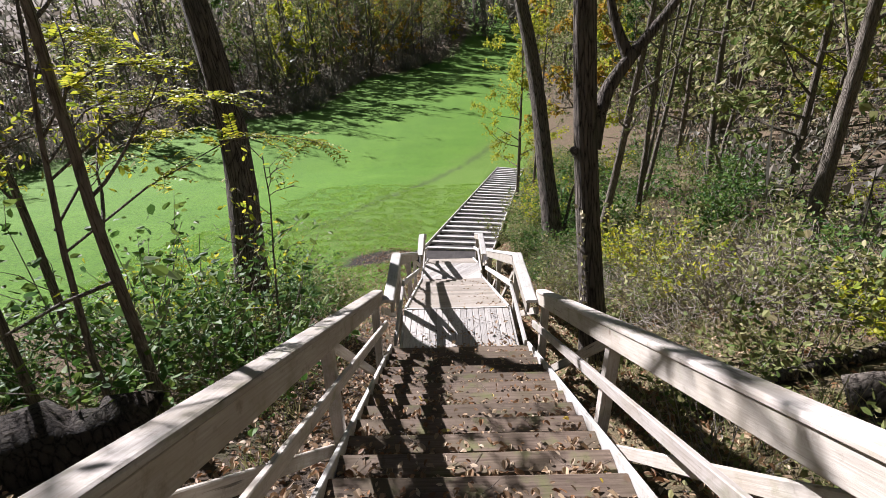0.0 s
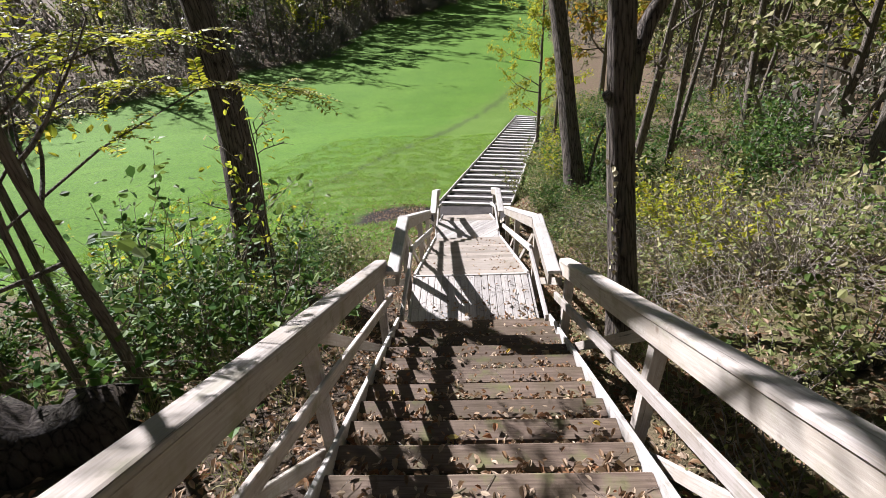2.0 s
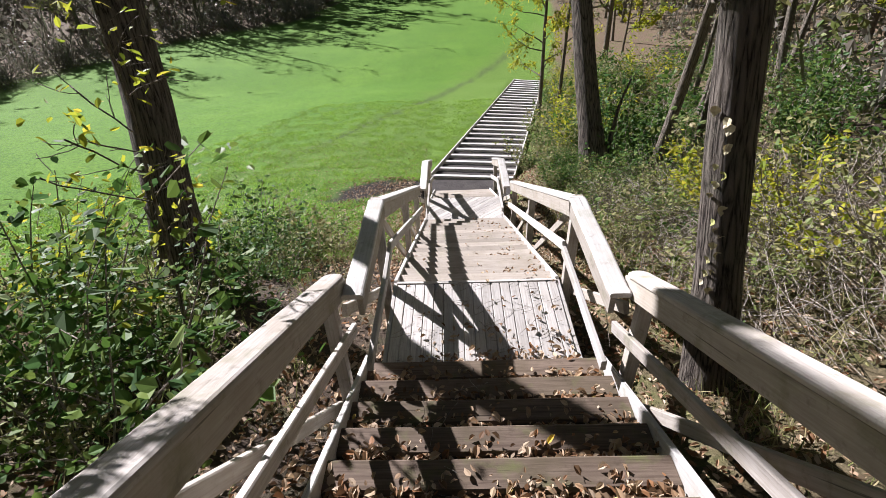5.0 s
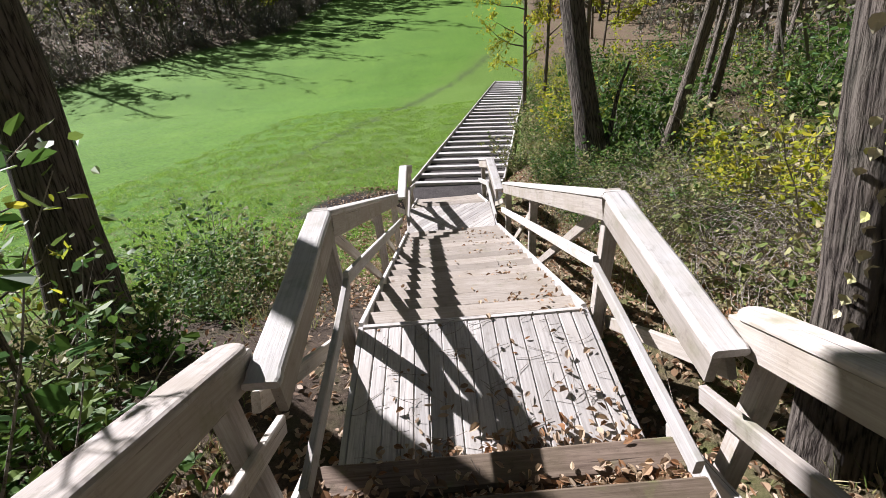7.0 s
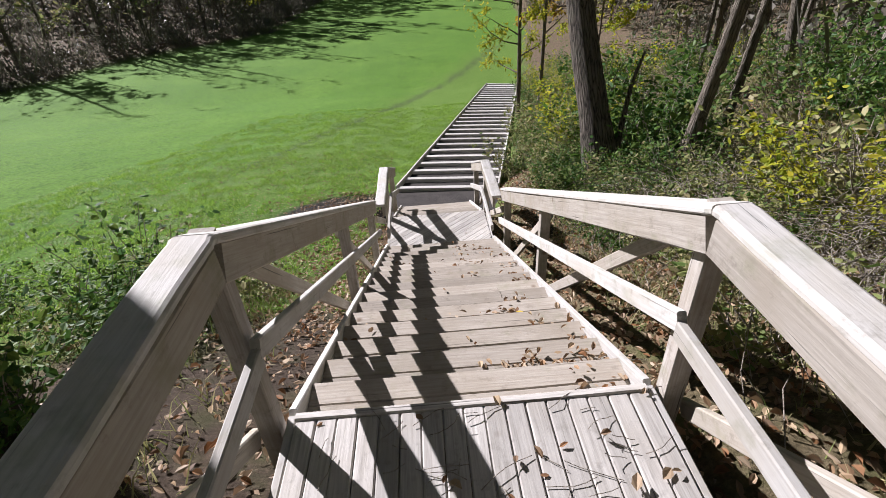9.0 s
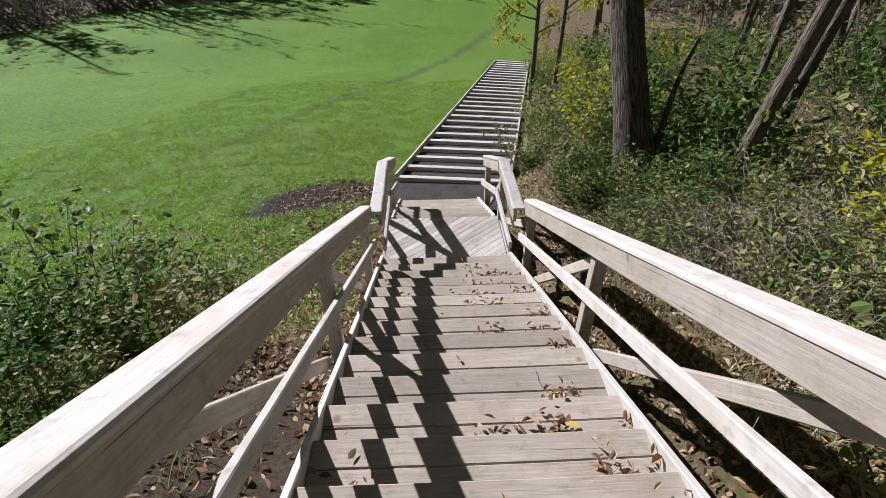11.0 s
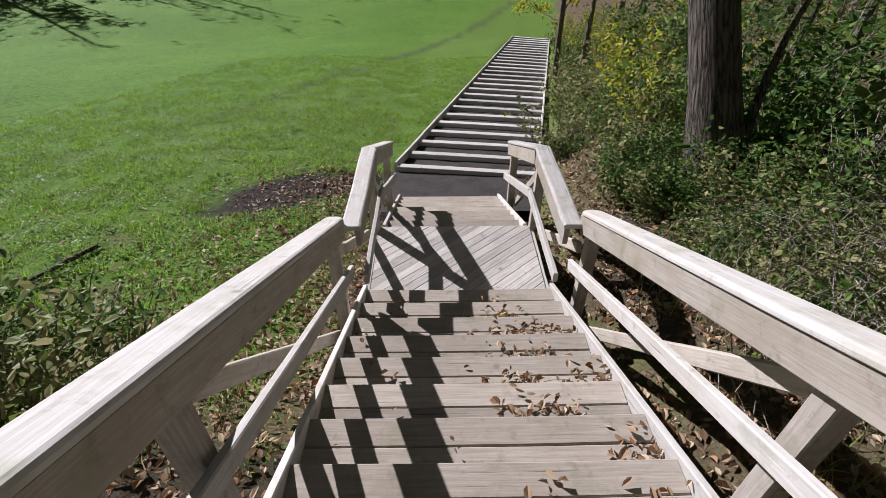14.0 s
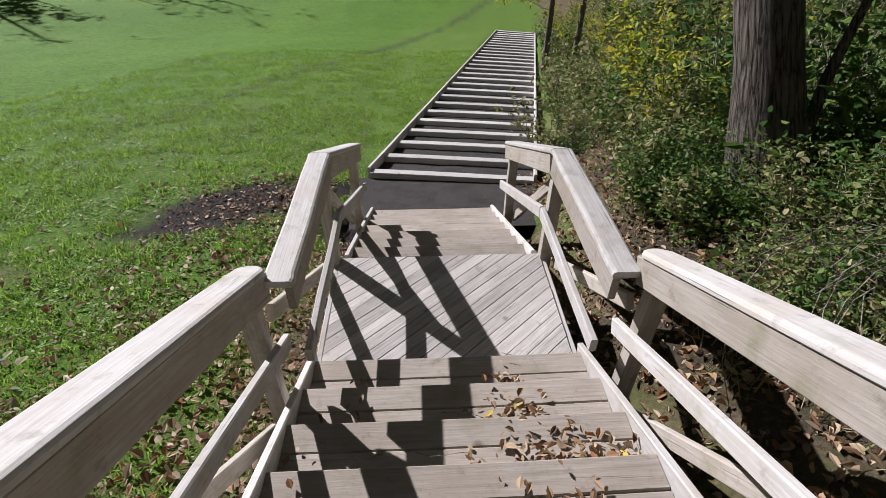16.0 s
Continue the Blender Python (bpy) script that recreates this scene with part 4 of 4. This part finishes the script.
def brambles():
    """A tangle of bare arching canes on the bank, past counting."""
    R = random.Random(66)
    v, f = [], []
    for _ in range(1500):
        y = R.uniform(-1.2, 4.6)
        x = 2.1 + R.random() ** 1.15 * (5.0 if y < 3 else 3.0)
        if noise.noise((x * 0.7, y * 0.7, 51)) < -0.18 or math.hypot(x - 1.82, y + 1.2) < 0.5:
            continue
        a = R.uniform(0, 6.28)
        reach, rise = R.uniform(0.5, 1.3), R.uniform(0.15, 0.55)
        z = land(x, y)
        pts = [Vector((x + math.cos(a + 0.25 * k) * reach * k / 6, y + math.sin(a + 0.25 * k) * reach * k / 6, z + rise * math.sin(math.pi * (0.12 + 0.80 * k / 6)) + R.uniform(-.015, .015))) for k in range(7)]
        tube(v, f, pts, [0.0055 - 0.0005 * k for k in range(7)], 3)
    tagged(new("brambles", mesh_from("brambles", v, f, TWIG)), "tangle of bare grey-brown bramble canes on the bank", "brambles", kind="stuff")


brambles()


# rotten stump, fallen log, sticks
def rough_log(name, p, q, r0, r1, label, category, seed, bark=BARK_LOG):
    R = random.Random(seed)
    p, q = Vector(p), Vector(q)
    v, f = [], []
    pts = [p.lerp(q, i / 8) + Vector((R.uniform(-1, 1), R.uniform(-1, 1), R.uniform(-1, 1))) * r0 * 0.16 for i in range(9)]
    tube(v, f, pts, [(r0 + (r1 - r0) * i / 8) * R.uniform(0.84, 1.16) for i in range(9)], 12)
    for w in v:
        w += Vector((R.uniform(-1, 1), R.uniform(-1, 1), R.uniform(-1, 1))) * r0 * 0.11
    for w in v[-12:]:
        w += (q - p).normalized() * R.uniform(-.1, .12)
    tagged(new(name, mesh_from(name, v, f, bark, True)), label, category)


rough_log("stump", (-3.9, -3.75, land(-3.9, -3.75) - 0.1), (-2.75, -3.3, land(-2.75, -3.3) + 0.26), 0.46, 0.30, "dark rotten stump lying broken among brambles", "stump", 71, BARK_DARK)
rough_log("log", (4.6, -2.2, land(4.6, -2.2) + 0.1), (2.2, -3.0, land(2.2, -3.0) + 0.12), 0.075, 0.04, "thin dead branch lying in the undergrowth", "log", 72)
rough_log("log", (-4.45, 5.3, land(-4.45, 5.3) + 0.03), (-4.2, 6.15, land(-4.2, 6.15) + 0.05), 0.035, 0.025, "short grey stick lying on the grass", "stick", 73)
rough_log("log", (3.0, -3.4, land(3.0, -3.4) + 0.1), (4.3, -3.9, land(4.3, -3.9) + 0.35), 0.17, 0.15, "mossy log lying beside the stairs", "log", 74)


# grass, fallen leaves
def blade(v, f, p, h, w, R, lean):
    a = R.uniform(0, 6.28)
    side = Vector((math.cos(a), math.sin(a), 0)) * w
    tip = Vector((R.gauss(0, lean), R.gauss(0, lean), 1)).normalized() * h
    i = len(v)
    v += [p - side, p + side, p + tip * 0.55 + side * 0.7, p + tip + Vector((tip.x, tip.y, 0)) * 0.5, p + tip * 0.55 - side * 0.7]
    f += [(i, i + 1, i + 2, i + 4), (i + 4, i + 2, i + 3)]


def grass_patch():
    R = random.Random(3)
    v, f = [], []
    for _ in range(19000):
        y = 3.0 + R.random() ** 1.35 * 18
        x = -1.0 - R.random() ** 1.15 * 10 + max(0.0, (y - 9) * 0.35)
        if noise.noise((x * 1.6, y * 1.6, 4)) < -0.10:
            continue
        if y < 6.3 and x > -2.0 - 0.5 * noise.noise((y * 1.5, x, 8)) and R.random() < 0.75:
            continue
        for _ in range(11):
            px, py = x + R.gauss(0, 0.05), y + R.gauss(0, 0.05)
            if path_side(px, py) > -0.05 or (abs(px) < 1.05 and py < 9) or math.hypot((px + 2.35 - 0.75 * (py - 8.0)) / 0.95, (py - 8.0) / 0.85) < 1.0:
                continue
            blade(v, f, Vector((px, py, land(px, py) - 0.004)), R.uniform(0.03, 0.11), R.uniform(0.003, 0.007), R, 0.6)
    tagged(new("grass", mesh_from("grass", v, f, GRASS)), "short green meadow grass", "grass", kind="stuff")
    v, f = [], []
    for _ in range(5600):
        y = R.uniform(-6, 15)
        if R.random() < 0.74:
            x = float(np.interp(y, RIGHT_Y, RIGHT_X)) + 0.6 + R.random() ** 1.4 * 9
        else:
            y = R.uniform(-5, 4.2)
            x = -1.6 - R.random() * 5
        if noise.noise((x * 0.6, y * 0.6, 14)) < -0.15:
            continue
        h = R.uniform(0.12, 0.5) * (0.6 if x < 2.6 else 1.0)
        for _ in range(9):
            px, py = x + R.gauss(0, 0.09), y + R.gauss(0, 0.09)
            blade(v, f, Vector((px, py, land(px, py) - 0.01)), h * R.uniform(0.5, 1.2), R.uniform(0.003, 0.006), R, 0.42)
    tagged(new("tall_grass", mesh_from("tall_grass", v, f, STRAW)), "tall dry grass and weeds on the bank", "grass", kind="stuff")


def fallen(name, count, spot, mat, label, lo=0.035, hi=0.085, seed=1, curl=1.0):
    R = random.Random(seed)
    v, f = [], []
    for _ in range(count):
        p = spot(R)
        if p is None:
            continue
        a = R.uniform(0, 6.28)
        add_oval(v, f, p, Vector((math.cos(a), math.sin(a), R.uniform(-.1, .28))), Vector((-math.sin(a), math.cos(a), R.uniform(-.3, .3))), R.uniform(lo, hi), R.uniform(-.12, .6) * curl, R.uniform(0.16, 0.36))
    tagged(new(name, mesh_from(name, v, f, mat)), label, "leaves", kind="stuff")


def litter_spot(R):
    y = R.uniform(-6.5, 9)
    s = R.choice((-1, 1))
    x = s * (0.83 + abs(R.gauss(0, 1.0) * 1.2))
    if y > 7 and abs(x) < 1.3:
        return None
    if s < 0 and -0.5 < y < 2 and R.random() < 0.6:
        return None
    return Vector((x, y, land(x, y) + R.uniform(0.005, 0.04)))


def tread_spot(R):
    """A place at the back of a tread, thick on the upper flight and scattered on the lower one."""
    upper = R.random() < 0.74
    k = R.randint(1, 21) if upper else R.randint(1, 16)
    y0, z0, rise = (LAND_A[0] - 24 * RUN, 24 * RUN * SLOPE, 24 * RUN * SLOPE / 25) if upper else (0, 0, 2.21 / 17)
    if upper:
        k = R.randint(3, 24)
        x = R.uniform(-0.86, 0.86)
        deep = abs(R.gauss(0, 0.075))
    else:
        x = min(0.75, abs(R.gauss(0.45, 0.22))) if R.random() < 0.85 else R.uniform(-0.74, 0.74)
        deep = abs(R.gauss(0, 0.09))
        if noise.noise((k * 1.7, x * 2.0, 1)) < 0.12:
            return None
    drop = -0.03 if upper and deep < 0.1 else 0.0
    return Vector((x, y0 + (k - 1) * RUN + min(deep, 0.26) + 0.015, z0 - k * rise + drop + R.uniform(0.004, 0.035)))


def sticks():
    R = random.Random(8)
    v, f = [], []
    for _ in range(260):
        p = tread_spot(R) if R.random() < 0.8 else Vector((R.uniform(-.7, .75), R.uniform(-1.1, 0), 0.006))
        if p is None:
            continue
        a = R.uniform(0, 6.28)
        pts = bough(R, p + Vector((0, 0, 0.004)), Vector((math.cos(a), math.sin(a) * 0.5, 0.03)), R.uniform(0.06, 0.26), 4, 0, 0.32)
        tube(v, f, [Vector((q.x, q.y, max(q.z, p.z))) for q in pts], [0.0016] * 5, 4)
    tagged(new("sticks", mesh_from("sticks", v, f, TWIG)), "thin dead twigs scattered on the steps", "twigs", kind="stuff")


def deck_spot(R):
    x = max(-0.72, min(0.74, R.gauss(0.34, 0.3))) if R.random() < 0.6 else R.uniform(-0.7, 0.74)
    y = LAND_A[0] + min(1.08, abs(R.gauss(0, 0.10 if R.random() < 0.75 else 0.5)))
    return Vector((x, y, R.uniform(0.004, 0.02)))


grass_patch()
fallen("leaf_litter", 20000, litter_spot, LEAF_DEAD, "brown fallen leaves on the ground beside the stairs", seed=2)
sticks()


def upper_spot(R):
    k = R.randint(3, 24)
    rise = 24 * RUN * SLOPE / 25
    x = R.choice((R.uniform(-0.87, 0.87), 0.86 - abs(R.gauss(0, 0.25)), -0.86 + abs(R.gauss(0, 0.2))))
    return Vector((max(-.86, min(.86, x)), LAND_A[0] - 24 * RUN + (k - 1) * RUN + min(0.12, abs(R.gauss(0, 0.06))) + 0.01, 24 * RUN * SLOPE - k * rise - 0.025 + R.uniform(0.0, 0.045)))


fallen("leaf_litter", 3600, upper_spot, LEAF_DEAD, "curled leaves heaped behind the timber treads", 0.035, 0.085, seed=14)
def weed_spot(R):
    y = 3.0 + R.random() ** 1.25 * 17
    x = -1.05 - R.random() ** 1.2 * 10 + max(0.0, (y - 9) * 0.35)
    if path_side(x, y) > -0.05 or noise.noise((x * 1.6, y * 1.6, 21)) < -0.02:
        return None
    if y < 6.3 and x > -2.0 - 0.5 * noise.noise((y * 1.5, x, 8)) and R.random() < 0.8:
        return None
    if math.hypot((x + 2.35 - 0.75 * (y - 8.0)) / 0.95, (y - 8.0) / 0.85) < 1.1:
        return None
    return Vector((x, y, land(x, y) + R.uniform(0.005, 0.05)))


def grass_leaf_spot(x, y):
    bare = math.hypot((x + 2.35 - 0.75 * (y - 8.0)) / 0.95, (y - 8.0) / 0.85) < 1.2
    return None if bare and (x * 7.3 + y * 3.1) % 1 < 0.85 else Vector((x, y, land(x, y) + 0.02))


def bank_spot(R):
    y = R.uniform(-6, 12)
    x = float(np.interp(y, RIGHT_Y, RIGHT_X)) + 0.5 + R.random() * 8
    return Vector((x, y, land(x, y) + R.uniform(0.005, 0.06)))


fallen("ground_weeds", 70000, weed_spot, WEED, "low broad-leaved weeds growing in the grass", 0.02, 0.055, seed=12, curl=0.5)
fallen("leaf_litter", 10000, bank_spot, LEAF_DEAD, "pale fallen leaves covering the wooded bank", 0.04, 0.10, seed=13)
fallen("leaf_litter", 4200, lambda R: grass_leaf_spot(-1.1 - R.random() ** 1.5 * 7, R.uniform(3.5, 13)), LEAF_DEAD, "pale dry leaves scattered over the grass", 0.02, 0.055, seed=6)
fallen("leaf_litter", 9000, tread_spot, LEAF_DEAD, "curled brown leaves lying on the steps", 0.022, 0.062, seed=3)
fallen("leaf_litter", 300, deck_spot, LEAF_DEAD, "dry leaves lying on the landing", 0.025, 0.075, seed=4)
fallen("yellow_leaves", 130, lambda R: tread_spot(R), LEAF_YELLOW, "yellow fallen leaves on the steps", seed=5)


def thicket_spot(R):
    """A leaf of the low thicket beside the lower flights, in clumps of uneven height."""
    y = R.uniform(4.2, 12)
    x = float(np.interp(y, RIGHT_Y, RIGHT_X)) + 0.95 + R.random() ** 1.2 * 4.2
    if math.hypot(x - 3.15, y - 6.45) < 0.3:
        return None
    clump = noise.noise((x * 1.5, y * 1.5, 33))
    if clump < -0.25:
        return None
    return Vector((x, y, land(x, y) + R.random() ** 1.3 * (0.22 + 0.75 * max(0.0, clump))))


fallen("ground_weeds", 11000, thicket_spot, LEAF_GREEN, "low leafy green thicket on the bank", 0.04, 0.085, seed=22)
fallen("ground_weeds", 5000, thicket_spot, LEAF_DULL, "dull yellowing leaves of the low thicket", 0.04, 0.08, seed=23)
